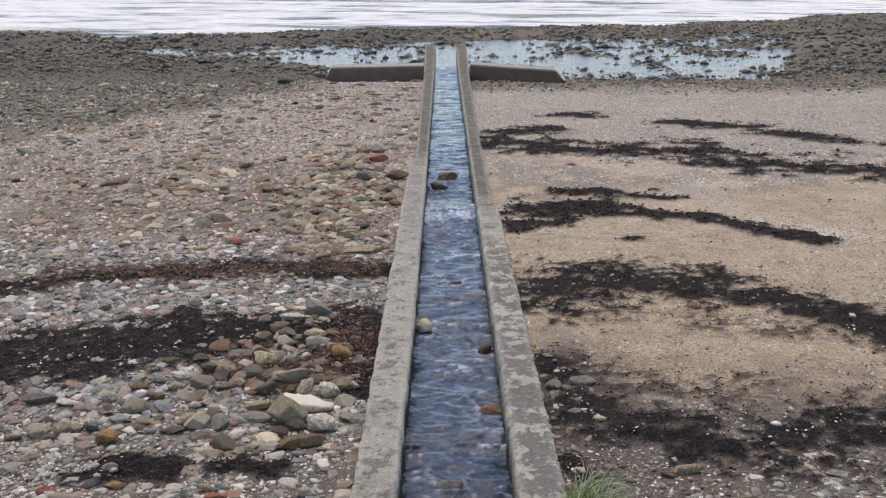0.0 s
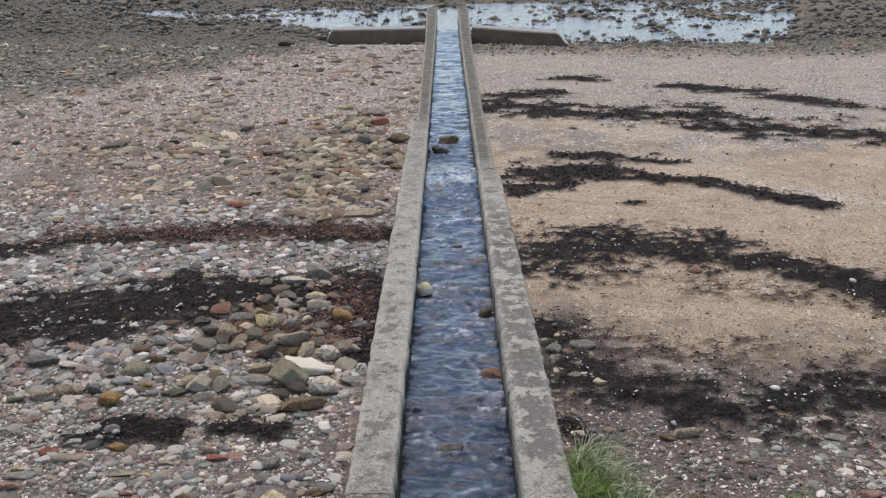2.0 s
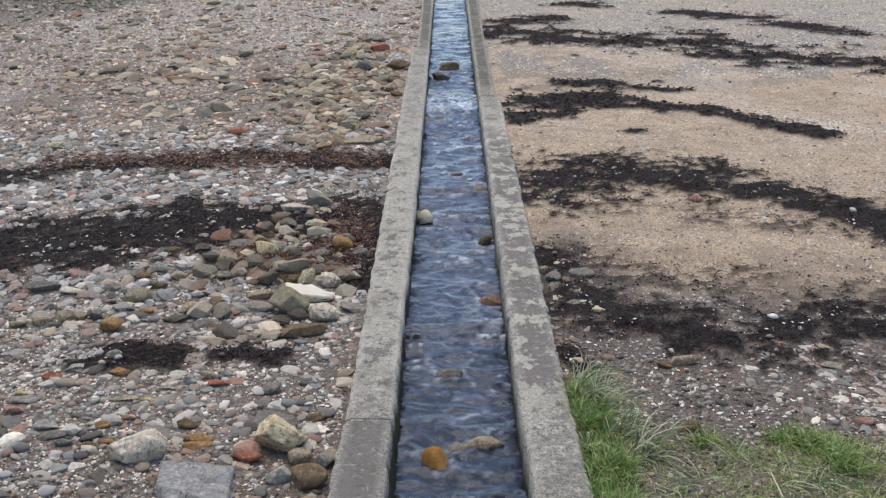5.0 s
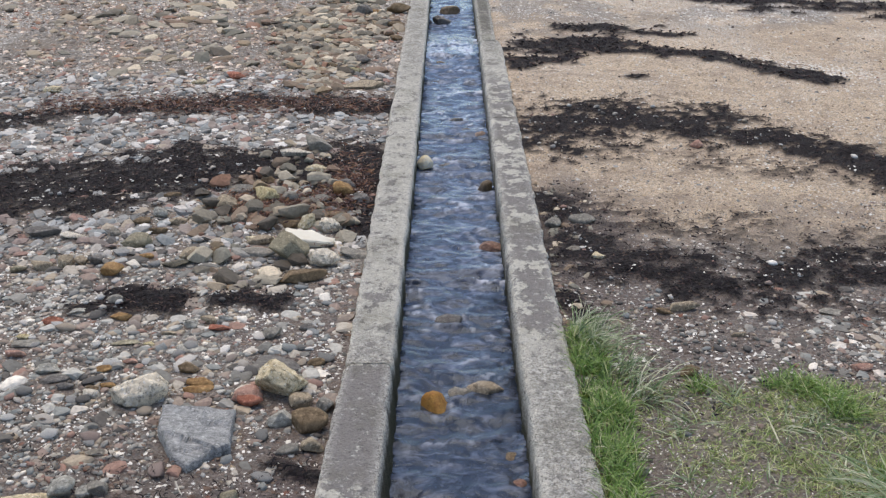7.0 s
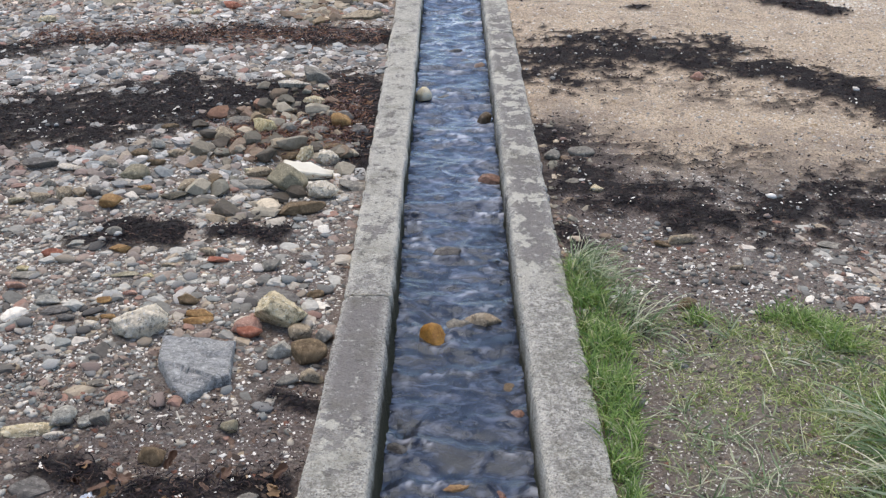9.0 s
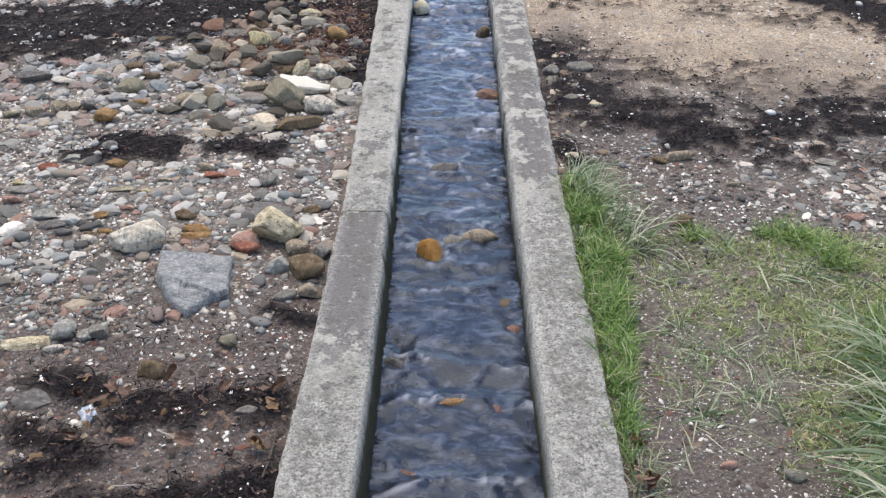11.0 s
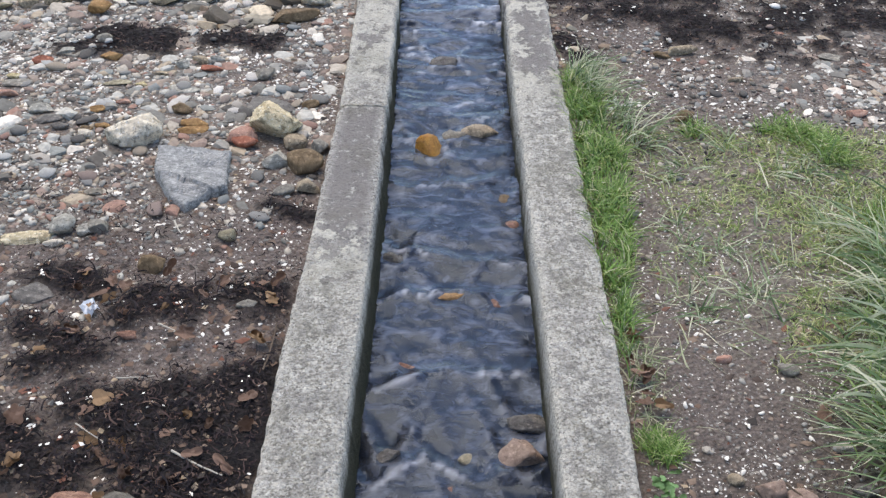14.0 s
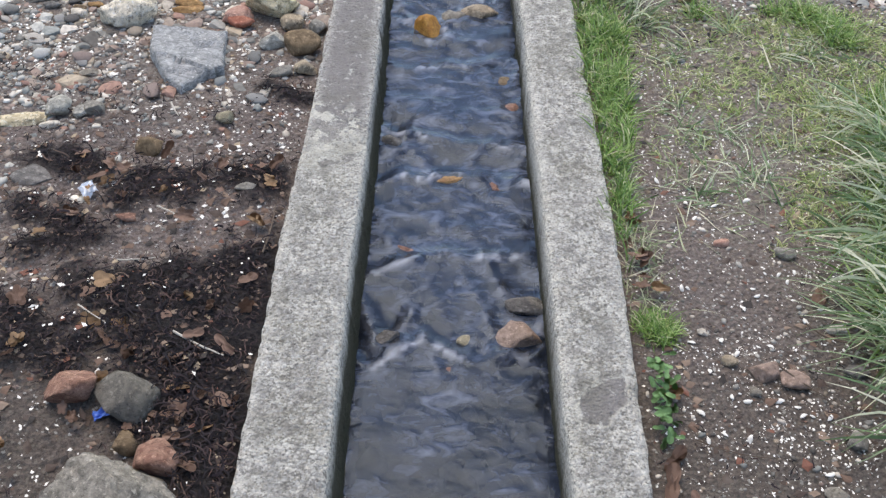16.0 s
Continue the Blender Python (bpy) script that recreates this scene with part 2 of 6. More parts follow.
def ground_material():
    m = Nodes("beach_ground")
    sand, soil, weed = m.attr("zone")
    damp, shell, fines = m.attr("zone2")
    sep = m.t.nodes.new("ShaderNodeSeparateColor")
    m.l(m.voronoi(48.0), sep.inputs[0])
    stones = m.ramp(sep.outputs[0], STONE_STOPS, hard=True)
    sep2 = m.t.nodes.new("ShaderNodeSeparateColor")
    m.l(m.voronoi(140.0), sep2.inputs[0])
    fine = m.ramp(sep2.outputs[1], [(0.0, (0.15, 0.13, 0.11)), (0.3, (0.3, 0.26, 0.22)), (0.62, (0.21, 0.18, 0.155)), (0.86, (0.55, 0.52, 0.47))], hard=True)
    gravel = m.mix(m.ramp(m.noise(9.0), [(0.35, 0.45), (0.65, 0.9)]), stones, fine)
    sep3 = m.t.nodes.new("ShaderNodeSeparateColor")
    m.l(m.voronoi(17.0), sep3.inputs[0])
    gravel = m.mix(m.ramp(sep3.outputs[1], [(0.0, 0.0), (0.62, 0.75)], hard=True), gravel, m.mix(0.5, m.ramp(sep3.outputs[0], STONE_STOPS, hard=True), gravel))
    gravel = m.mix(m.ramp(m.noise(2.2, 4.0), [(0.4, 0.1), (0.66, 0.6)]), gravel, m.mix(m.noise(60.0, 5.0, 0.7), (0.18, 0.13, 0.092), (0.4, 0.31, 0.225)))
    tan = m.mix(m.ramp(m.noise(60.0, 6.0, 0.78), [(0.3, 0.0), (0.7, 1.0)]), (0.4, 0.3, 0.205), (0.92, 0.725, 0.53))
    tan = m.mix(m.ramp(m.noise(3.1, 5.0, 0.65), [(0.45, 0.0), (0.66, 0.5)]), tan, m.mix(m.noise(80.0, 4.0), (0.18, 0.125, 0.095), (0.44, 0.325, 0.25)))
    tan = m.mix(m.ramp(sep2.outputs[2], [(0.0, 0.85), (0.2, 0.0)], hard=True), tan, fine)
    tan = m.mix(m.ramp(m.noise(110.0, 3.0), [(0.32, 0.6), (0.4, 0.0)]), tan, (0.12, 0.09, 0.065))
    tan = m.mix(m.ramp(m.noise(14.0, 6.0, 0.75), [(0.36, 0.6), (0.46, 0.0)]), tan, (0.23, 0.165, 0.12))
    c = m.mix(sand, gravel, tan)
    mud = m.mix(m.ramp(m.noise(80.0, 6.0, 0.8), [(0.3, 0.0), (0.7, 1.0)]), (0.048, 0.036, 0.031), (0.37, 0.295, 0.255))
    mud = m.mix(m.ramp(sep2.outputs[0], [(0.0, 0.85), (0.2, 0.0)], hard=True), mud, fine)
    c = m.mix(soil, c, mud)
    c = m.mix(shell, c, m.mix(m.ramp(sep2.outputs[0], [(0.0, 0.9), (0.38, 0.0)], hard=True), c, (0.7, 0.66, 0.6)))
    c = m.mix(m.math("MULTIPLY", fines, m.ramp(m.noise(45.0, 5.0, 0.75), [(0.42, 0.0), (0.66, 0.6)])), c, m.mix(m.noise(120.0, 3.0), (0.23, 0.22, 0.135), (0.56, 0.51, 0.36)))
    c = m.mix(weed, c, m.mix(m.ramp(m.noise(90.0, 5.0, 0.8), [(0.35, 0.0), (0.75, 1.0)]), (0.007, 0.006, 0.007), (0.06, 0.047, 0.043)))
    c = m.mix(m.math("MULTIPLY", damp, 0.9), c, m.mix(1.0, c, (0.46, 0.46, 0.4), "MULTIPLY"))
    h = m.math("ADD", m.math("MULTIPLY", m.voronoi(48.0, "Distance"), m.math("SUBTRACT", 1.0, sand)), m.math("MULTIPLY", m.noise(90.0, 6.0, 0.75), 0.9))
    h = m.math("ADD", h, m.math("MULTIPLY", m.noise(18.0, 4.0), 1.2))
    m.bump(h, 0.022, 1.0)
    rough = m.math("SUBTRACT", 0.92, m.math("MULTIPLY", damp, 0.3))
    return m.done(c, rough, 0.2)


def concrete_material():
    m = Nodes("weathered_concrete")
    crumb, stain, wet = m.attr("wear")
    c = m.mix(m.ramp(m.noise(46.0, 7.0, 0.78), [(0.36, 0.0), (0.62, 1.0)]), (0.22, 0.206, 0.17), (0.72, 0.68, 0.59))
    grain = m.t.nodes.new("ShaderNodeSeparateColor")
    m.l(m.voronoi(165.0), grain.inputs[0])
    c = m.mix(m.ramp(grain.outputs[0], [(0.0, 0.6), (0.2, 0.0)], hard=True), c, (0.1, 0.095, 0.08))
    c = m.mix(m.ramp(grain.outputs[1], [(0.0, 0.0), (0.76, 0.55)], hard=True), c, (0.82, 0.79, 0.72))
    lump = m.t.nodes.new("ShaderNodeSeparateColor")
    m.l(m.voronoi(95.0), lump.inputs[0])
    c = m.mix(m.ramp(lump.outputs[0], [(0.0, 0.35), (0.2, 0.0)], hard=True), c, (0.2, 0.185, 0.155))
    c = m.mix(m.ramp(lump.outputs[1], [(0.0, 0.0), (0.82, 0.4)], hard=True), c, (0.78, 0.765, 0.7))
    # lichen scurf in the middle scale, worn patches with sharp rims in the large
    dusk = m.mix(m.noise(110.0, 5.0, 0.75), (0.15, 0.138, 0.125), (0.36, 0.338, 0.31))
    c = m.mix(m.ramp(m.noise(19.0, 6.0, 0.72), [(0.47, 0.0), (0.58, 0.5)]), c, dusk)
    c = m.mix(m.ramp(m.noise(5.5, 6.0, 0.72), [(0.5, 0.0), (0.62, 0.5)]), c, m.mix(m.noise(150.0, 4.0, 0.7), (0.12, 0.115, 0.1), (0.36, 0.35, 0.315)))
    mp = m.n("Mapping")
    mp.inputs["Scale"].default_value = (1.0, 0.8, 1.0)
    mp.inputs["Location"].default_value = (3.7, 1.9, 0.0)
    m.l(m.coord(), mp.inputs[0])
    worn = m.ramp(m.noise(9.0, 9.0, 0.7, mp.outputs[0]), [(0.455, 0.0), (0.475, 1.0)])
    slate = m.mix(m.noise(75.0, 5.0, 0.75), (0.165, 0.152, 0.142), (0.33, 0.303, 0.282))
    some = m.ramp(m.noise(9.0, 9.0, 0.72, mp.outputs[0]), [(0.545, 0.0), (0.575, 0.8)])
    worn = m.math("MULTIPLY", worn, m.ramp(stain, [(0.5, 0.0), (0.8, 0.9)]))
    worn = m.math("MAXIMUM", worn, m.math("MULTIPLY", some, m.ramp(stain, [(0.2, 0.3), (0.5, 1.0)])))
    worn = m.math("MAXIMUM", worn, m.ramp(stain, [(0.86, 0.0), (0.97, 0.9)]))
    crust = m.mix(m.noise(60.0, 6.0, 0.75), (0.46, 0.435, 0.36), (0.86, 0.82, 0.71))
    c = m.mix(m.math("MULTIPLY", m.ramp(stain, [(0.3, 0.0), (0.6, 0.8)]), m.math("SUBTRACT", 1.0, worn)), c, crust)
    c = m.mix(worn, c, slate)
    c = m.mix(m.ramp(m.noise(3.0, 5.0, 0.65), [(0.5, 0.0), (0.66, 0.4)]), c, (0.17, 0.16, 0.11))
    # dark flecks of lichen and pits over everything
    c = m.mix(m.ramp(m.noise(34.0, 7.0, 0.8), [(0.55, 0.0), (0.6, 0.6)]), c, (0.11, 0.104, 0.094))
    c = m.mix(m.ramp(m.noise(24.0, 7.0, 0.8), [(0.37, 0.6), (0.44, 0.0)]), c, (0.8, 0.77, 0.68))
    c = m.mix(wet, c, m.mix(m.noise(30.0, 5.0, 0.7), (0.024, 0.024, 0.014), (0.11, 0.104, 0.062)))
    c = m.mix(m.math("MULTIPLY", crumb, m.ramp(m.noise(90.0, 4.0, 0.7), [(0.42, 0.0), (0.52, 1.0)])), c, (0.8, 0.77, 0.69))
    h = m.math("ADD", m.noise(220.0, 4.0, 0.75), m.math("ADD", m.math("MULTIPLY", m.noise(50.0, 5.0, 0.7), 1.6), m.math("MULTIPLY", m.voronoi(95.0, "Distance"), -1.2)))
    h = m.math("SUBTRACT", h, m.math("MULTIPLY", worn, 0.5))
    m.bump(h, 0.009, 1.0)
    return m.done(c, 0.9, 0.2)


def water_material(name, tint, ripple, dist, gloss=0.04, foam_glare=0.0, sheen=(0.78, 0.89, 1.0), ior=1.33):
    """Open water: a clear body under a rippled sheen, with lines of foam and painted glare if asked for."""
    m = Nodes(name)
    m.t.nodes.remove(m.b)
    out = m.t.nodes["Material Output"]
    bump = m.n("Bump", Strength=0.7, Distance=dist)
    mp = m.n("Mapping")
    mp.inputs["Scale"].default_value = (1.0, 2.2, 1.0)
    m.l(m.coord(), mp.inputs[0])
    m.l(m.noise(ripple, 2.0, 0.5, mp.outputs[0]), bump.inputs["Height"])
    fr = m.n("Fresnel", IOR=ior)
    gl = m.n("BsdfGlossy", Roughness=gloss, Color=(*sheen, 1))
    clear = m.n("BsdfTransparent", Color=(*tint, 1))
    for k in (fr, gl):
        m.l(bump.outputs[0], k.inputs["Normal"])
    mx = m.n("MixShader")
    m.l(fr.outputs[0], mx.inputs[0]).l(clear.outputs[0], mx.inputs[1]).l(gl.outputs[0], mx.inputs[2])
    if foam_glare:
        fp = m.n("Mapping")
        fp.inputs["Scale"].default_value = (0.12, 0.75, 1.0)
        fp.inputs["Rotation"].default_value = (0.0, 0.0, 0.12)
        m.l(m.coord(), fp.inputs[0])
        froth_glint = m.n("BsdfDiffuse", Color=(0.88, 0.89, 0.9, 1))
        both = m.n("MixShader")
        # white bands: foam lines, widened to paint the sea's bright glare
        f1 = m.ramp(m.noise(1.3, 5.0, 0.62, fp.outputs[0]), [(0.4, 0.0), (0.48, foam_glare), (0.6, foam_glare), (0.7, 0.1)])
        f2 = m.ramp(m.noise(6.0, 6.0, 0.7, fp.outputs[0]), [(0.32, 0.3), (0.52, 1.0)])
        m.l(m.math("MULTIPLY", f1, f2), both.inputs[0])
        m.l(mx.outputs[0], both.inputs[1]).l(froth_glint.outputs[0], both.inputs[2])
        mx = both
    m.l(mx.outputs[0], out.inputs[0])
    return m.mat


def stream_material():
    """Fast shallow water: half clear; wisps of stirred air and painted sky sheen, froth and painted glints on the
    crests.
    """
    m = Nodes("stream_water")
    m.t.nodes.remove(m.b)
    out = m.t.nodes["Material Output"]
    froth_glint_at, churn_sheen, _ = m.attr("flow")
    mp = m.n("Mapping")
    mp.inputs["Scale"].default_value = (1.0, 1.5, 1.0)
    m.l(m.coord(), mp.inputs[0])
    warp = m.n("TexNoise", Scale=9.0, Detail=4.0, Roughness=0.55, Distortion=1.3)
    m.l(mp.outputs[0], warp.inputs["Vector"])
    fine = m.n("TexNoise", Scale=26.0, Detail=3.0, Roughness=0.5, Distortion=0.8)
    m.l(mp.outputs[0], fine.inputs["Vector"])
    bump = m.n("Bump", Strength=0.8, Distance=0.006)
    m.l(m.math("ADD", warp.outputs["Fac"], m.math("MULTIPLY", fine.outputs["Fac"], 0.5)), bump.inputs["Height"])
    fr = m.n("Fresnel", IOR=1.33)
    gl = m.n("BsdfGlossy", Roughness=0.15, Color=(0.66, 0.79, 0.94, 1))
    for k in (fr, gl):
        m.l(bump.outputs[0], k.inputs["Normal"])
    clear = m.n("BsdfTransparent", Color=(0.42, 0.48, 0.56, 1))
    body = m.n("BsdfDiffuse")
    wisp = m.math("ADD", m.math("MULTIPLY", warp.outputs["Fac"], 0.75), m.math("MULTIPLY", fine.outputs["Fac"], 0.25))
    # pale blue stops paint sky reflection into the diffuse body
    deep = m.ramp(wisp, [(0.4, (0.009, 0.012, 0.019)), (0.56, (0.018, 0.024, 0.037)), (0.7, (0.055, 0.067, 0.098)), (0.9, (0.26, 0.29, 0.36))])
    stirred_sheen = m.ramp(wisp, [(0.36, (0.03, 0.043, 0.068)), (0.52, (0.08, 0.108, 0.165)), (0.66, (0.2, 0.24, 0.33)), (0.86, (0.52, 0.57, 0.66))])
    m.l(m.mix(froth_glint_at, m.mix(churn_sheen, deep, stirred_sheen), (0.72, 0.76, 0.84)), body.inputs["Color"])
    tr = m.n("MixShader")
    veil = m.math("MAXIMUM", froth_glint_at, m.ramp(wisp, [(0.38, 0.62), (0.62, 0.92)]))
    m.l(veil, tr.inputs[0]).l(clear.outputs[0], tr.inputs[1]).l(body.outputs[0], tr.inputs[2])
    mx = m.n("MixShader")
    m.l(fr.outputs[0], mx.inputs[0]).l(tr.outputs[0], mx.inputs[1]).l(gl.outputs[0], mx.inputs[2])
    m.l(mx.outputs[0], out.inputs[0])
    return m.mat


def weed_material():
    m = Nodes("dark_seaweed")
    r = m.t.nodes.new("ShaderNodeNewGeometry").outputs["Random Per Island"]
    c = m.ramp(r, [(0.0, (0.008, 0.007, 0.008)), (0.5, (0.022, 0.017, 0.019)), (0.8, (0.045, 0.031, 0.031)), (0.94, (0.095, 0.058, 0.048)), (1.0, (0.15, 0.1, 0.075))])
    return m.done(c, 0.7, 0.15)


def blade_material(name, stops):
    m = Nodes(name)
    r = m.t.nodes.new("ShaderNodeNewGeometry").outputs["Random Per Island"]
    c = m.ramp(r, stops)
    c = m.mix(0.5, c, m.ramp(m.noise(40.0, 2.0), [(0.3, 0.6), (0.7, 1.35)]), "MULTIPLY")
    m.done(c, 0.42, 0.5)
    thru = m.n("BsdfTranslucent")
    both = m.n("MixShader", Fac=0.28)
    m.l(c, thru.inputs["Color"]).l(m.b.outputs[0], both.inputs[1]).l(thru.outputs[0], both.inputs[2])
    m.l(both.outputs[0], m.t.nodes["Material Output"].inputs[0])
    return m.mat


def plain_material(name, a, b, scale=60.0, rough=0.7, bump=0.002):
    m = Nodes(name)
    m.bump(m.noise(scale * 1.5, 4.0), bump, 0.6)
    return m.done(m.mix(m.noise(scale, 4.0, 0.65), a, b), rough)


M_GROUND = ground_material()
M_CONCRETE = concrete_material()
M_PEBBLE = stone_material("beach_pebbles", "island")
M_STONE = stone_material("beach_stone", "object", scale=45.0, dim=0.82)
M_WET = stone_material("wet_stone", "island", [(0.0, (0.1, 0.088, 0.07)), (0.3, (0.06, 0.056, 0.048)), (0.55, (0.14, 0.115, 0.08)), (0.8, (0.085, 0.085, 0.075)), (0.92, (0.2, 0.165, 0.115))], wet=True)
M_STREAM = stream_material()
M_POOL = water_material("pool_water", (0.5, 0.52, 0.5), 8.0, 0.014, 0.2, sheen=(1.0, 1.0, 1.0), ior=2.6)
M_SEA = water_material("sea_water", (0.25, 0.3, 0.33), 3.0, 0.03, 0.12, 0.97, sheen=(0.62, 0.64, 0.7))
M_WEED = weed_material()
M_PILE = stone_material("heaped_stones", "island", [(p, tuple(k * q for k, q in zip(c, (0.82, 0.72, 0.58)))) for p, c in STONE_STOPS])
M_NEAR = stone_material("near_shingle", "island", [(p, tuple(k * q for k, q in zip(c, (1.03, 1.0, 0.94)))) for p, c in STONE_STOPS])
M_FAR = stone_material("far_shingle", "island", [(p, tuple(k * q for k, q in zip(c, (1.33, 1.12, 0.98)))) for p, c in STONE_STOPS])
M_GRIT = stone_material("fine_gravel", "island", [(p, tuple(k * q for k, q in zip(c, (1.08, 1.03, 0.97)))) for p, c in STONE_STOPS])
M_DAMP = stone_material("damp_pebbles", "island", [(p, tuple(k * q for k, q in zip(c, (0.66, 0.63, 0.54)))) for p, c in STONE_STOPS])
M_EAST = stone_material("soiled_gravel", "island", [(p, tuple(k * q for k, q in zip(c, (0.78, 0.74, 0.69)))) for p, c in STONE_STOPS])
M_GRASS = blade_material("green_grass", [(0.0, (0.045, 0.1, 0.02)), (0.35, (0.13, 0.25, 0.05)), (0.7, (0.26, 0.41, 0.1)), (0.88, (0.42, 0.52, 0.2)), (0.96, (0.62, 0.58, 0.34)), (1.0, (0.72, 0.66, 0.45))])
M_LONG = blade_material("long_grass", [(0.0, (0.05, 0.1, 0.03)), (0.35, (0.17, 0.26, 0.11)), (0.65, (0.36, 0.43, 0.25)), (0.9, (0.62, 0.62, 0.44)), (1.0, (0.74, 0.69, 0.52))])
M_DRY = blade_material("dry_grass", [(0.0, (0.16, 0.22, 0.09)), (0.4, (0.31, 0.37, 0.19)), (0.75, (0.52, 0.5, 0.33)), (1.0, (0.7, 0.65, 0.49))])
M_SHELL = plain_material("shell_white", (0.7, 0.65, 0.56), (0.88, 0.84, 0.76), 80.0, 0.5)
M_SILL = plain_material("wet_algae_concrete", (0.065, 0.05, 0.04), (0.22, 0.165, 0.125), 6.0, 0.3, 0.008)
M_SAND = stone_material("sand_crumbs", "island", [(0.0, (0.56, 0.42, 0.27)), (0.35, (0.42, 0.305, 0.19)), (0.6, (0.68, 0.53, 0.36)), (0.84, (0.22, 0.16, 0.105)), (0.93, (0.74, 0.64, 0.5))])

# ---- the lie of the land ----
def top_line(y):
    """Height of the channel's coping: a steady fall to the shore, then nearly level."""
    y = np.asarray(y, float)
    return np.where(y < 22, -T5 * y, -T5 * (22 + 3.5 * (1 - np.exp(-(np.maximum(y, 22) - 22) / 3.5))))


def inner_left(y):
    return np.interp(y, [0, 1.5, 2.4, 3.0, 4.4, 7, 12, 30], [-0.262, -0.255, -0.246, -0.228, -0.215, -0.196, -0.188, -0.178])


def inner_right(y):
    return np.interp(y, [0, 1.5, 2.4, 4.4, 12, 30], [0.375, 0.374, 0.369, 0.345, 0.335, 0.325])


def water_line(y):
    """Height of the stream's surface before its waves."""
    return top_line(y) - np.interp(y, [1.5, 4.0, 6.5], [0.25, 0.235, 0.205])


def outer_left(y):
    return np.interp(y, [0, 1.5, 2.5, 3.1, 4.4, 13.35, 13.45, 24, 30], [-0.5, -0.5, -0.485, -0.455, -0.42, -0.4, -0.335, -0.4, -0.46])


def outer_right(y):
    return np.interp(y, [0, 1.5, 2.6, 3.2, 4.4, 10.6, 10.7, 16, 24, 30], [0.585, 0.583, 0.597, 0.592, 0.568, 0.54, 0.49, 0.5, 0.55, 0.6])


# wrack lines: x0, y0, x1, y1, half width
WRACK_WEST = [
    (-3.60, 7.95, -3.15, 8.12, 0.20), (-3.15, 8.12, -2.59, 8.28, 0.17), (-2.59, 8.28, -1.95, 8.40, 0.18), (-1.95, 8.40, -1.52, 8.53, 0.22),
    (-1.52, 8.53, -1.01, 8.43, 0.2), (-1.01, 8.43, -0.42, 8.36, 0.25), (-2.92, 6.28, -2.25, 6.49, 0.49), (-2.25, 6.49, -1.69, 6.81, 0.46),
    (-1.69, 6.81, -1.15, 6.93, 0.35), (-1.15, 6.93, -0.68, 6.76, 0.34), (-0.70, 7.0, -0.40, 7.06, 0.36), (-0.57, 6.33, -0.46, 6.76, 0.3),
    (-1.61, 4.83, -1.31, 4.84, 0.13), (-1.11, 4.83, -0.84, 4.86, 0.09), (-1.82, 4.74, -1.63, 4.71, 0.05), (-0.46, 6.33, -0.41, 5.78, 0.16)]
WRACK_NEAR = [
    (-1.37, 2.93, -1.18, 2.87, 0.08), (-0.98, 2.75, -0.55, 2.83, 0.11), (-1.35, 2.65, -1.18, 2.57, 0.08), (-1.05, 2.31, -0.80, 2.27, 0.09),
    (-0.80, 2.27, -0.55, 2.43, 0.13), (-0.71, 2.08, -0.56, 2.18, 0.13), (-1.25, 2.16, -1.11, 2.02, 0.09), (-0.67, 1.86, -0.55, 1.67, 0.11),
    (-1.11, 2.52, -1.26, 2.46, 0.07), (-0.62, 3.38, -0.48, 3.31, 0.06)]
WRACK_EAST = [
    (3.70, 16.83, 4.58, 16.41, 0.28), (4.51, 16.18, 5.23, 15.58, 0.25), (5.38, 15.07, 6.17, 14.74, 0.18), (0.76, 15.43, 1.56, 15.96, 0.28),
    (0.56, 14.55, 1.30, 14.37, 0.38), (1.28, 14.19, 1.99, 14.01, 0.36), (2.11, 14.10, 3.29, 14.19, 0.36), (3.08, 15.17, 3.57, 14.93, 0.18),
    (3.42, 13.36, 4.09, 13.28, 0.3), (4.18, 13.36, 4.67, 12.97, 0.36), (4.72, 13.12, 5.48, 12.65, 0.42), (1.40, 11.36, 2.22, 11.31, 0.19),
    (0.58, 10.14, 1.16, 10.18, 0.25), (1.19, 10.48, 2.06, 10.43, 0.33), (2.06, 10.43, 2.47, 10.33, 0.22), (2.43, 10.14, 3.35, 9.69, 0.15),
    (1.83, 17.46, 2.19, 17.46, 0.2)]
WRACK_LOW = [
    (0.58, 7.75, 0.75, 7.8, 0.54), (0.84, 8.0, 1.64, 8.12, 0.52), (1.37, 8.05, 1.97, 8.05, 0.4), (1.88, 7.85, 2.53, 7.64, 0.3),
    (2.53, 7.64, 2.90, 7.50, 0.24), (2.87, 7.43, 3.08, 6.76, 0.27), (0.6, 6.33, 0.68, 5.95, 0.15), (0.66, 5.61, 0.94, 5.30, 0.24),
    (0.94, 5.30, 1.34, 5.09, 0.26), (1.34, 5.09, 1.83, 5.09, 0.22), (1.85, 5.16, 2.16, 5.38, 0.28), (2.13, 5.30, 2.62, 5.23, 0.32),
    (0.62, 4.89, 0.69, 4.71, 0.1)]
# places where only scraps of weed are strewn over the sand: x, y, reach
STREWN = [(0.75, 6.25, 0.4), (1.1, 6.0, 0.3), (1.5, 5.85, 0.4), (1.75, 6.05, 0.25), (1.85, 7.1, 0.3), (1.3, 5.6, 0.35), (2.4, 5.75, 0.3), (0.75, 5.5, 0.5), (2.3, 7.0, 0.3), (1.2, 7.3, 0.3)]


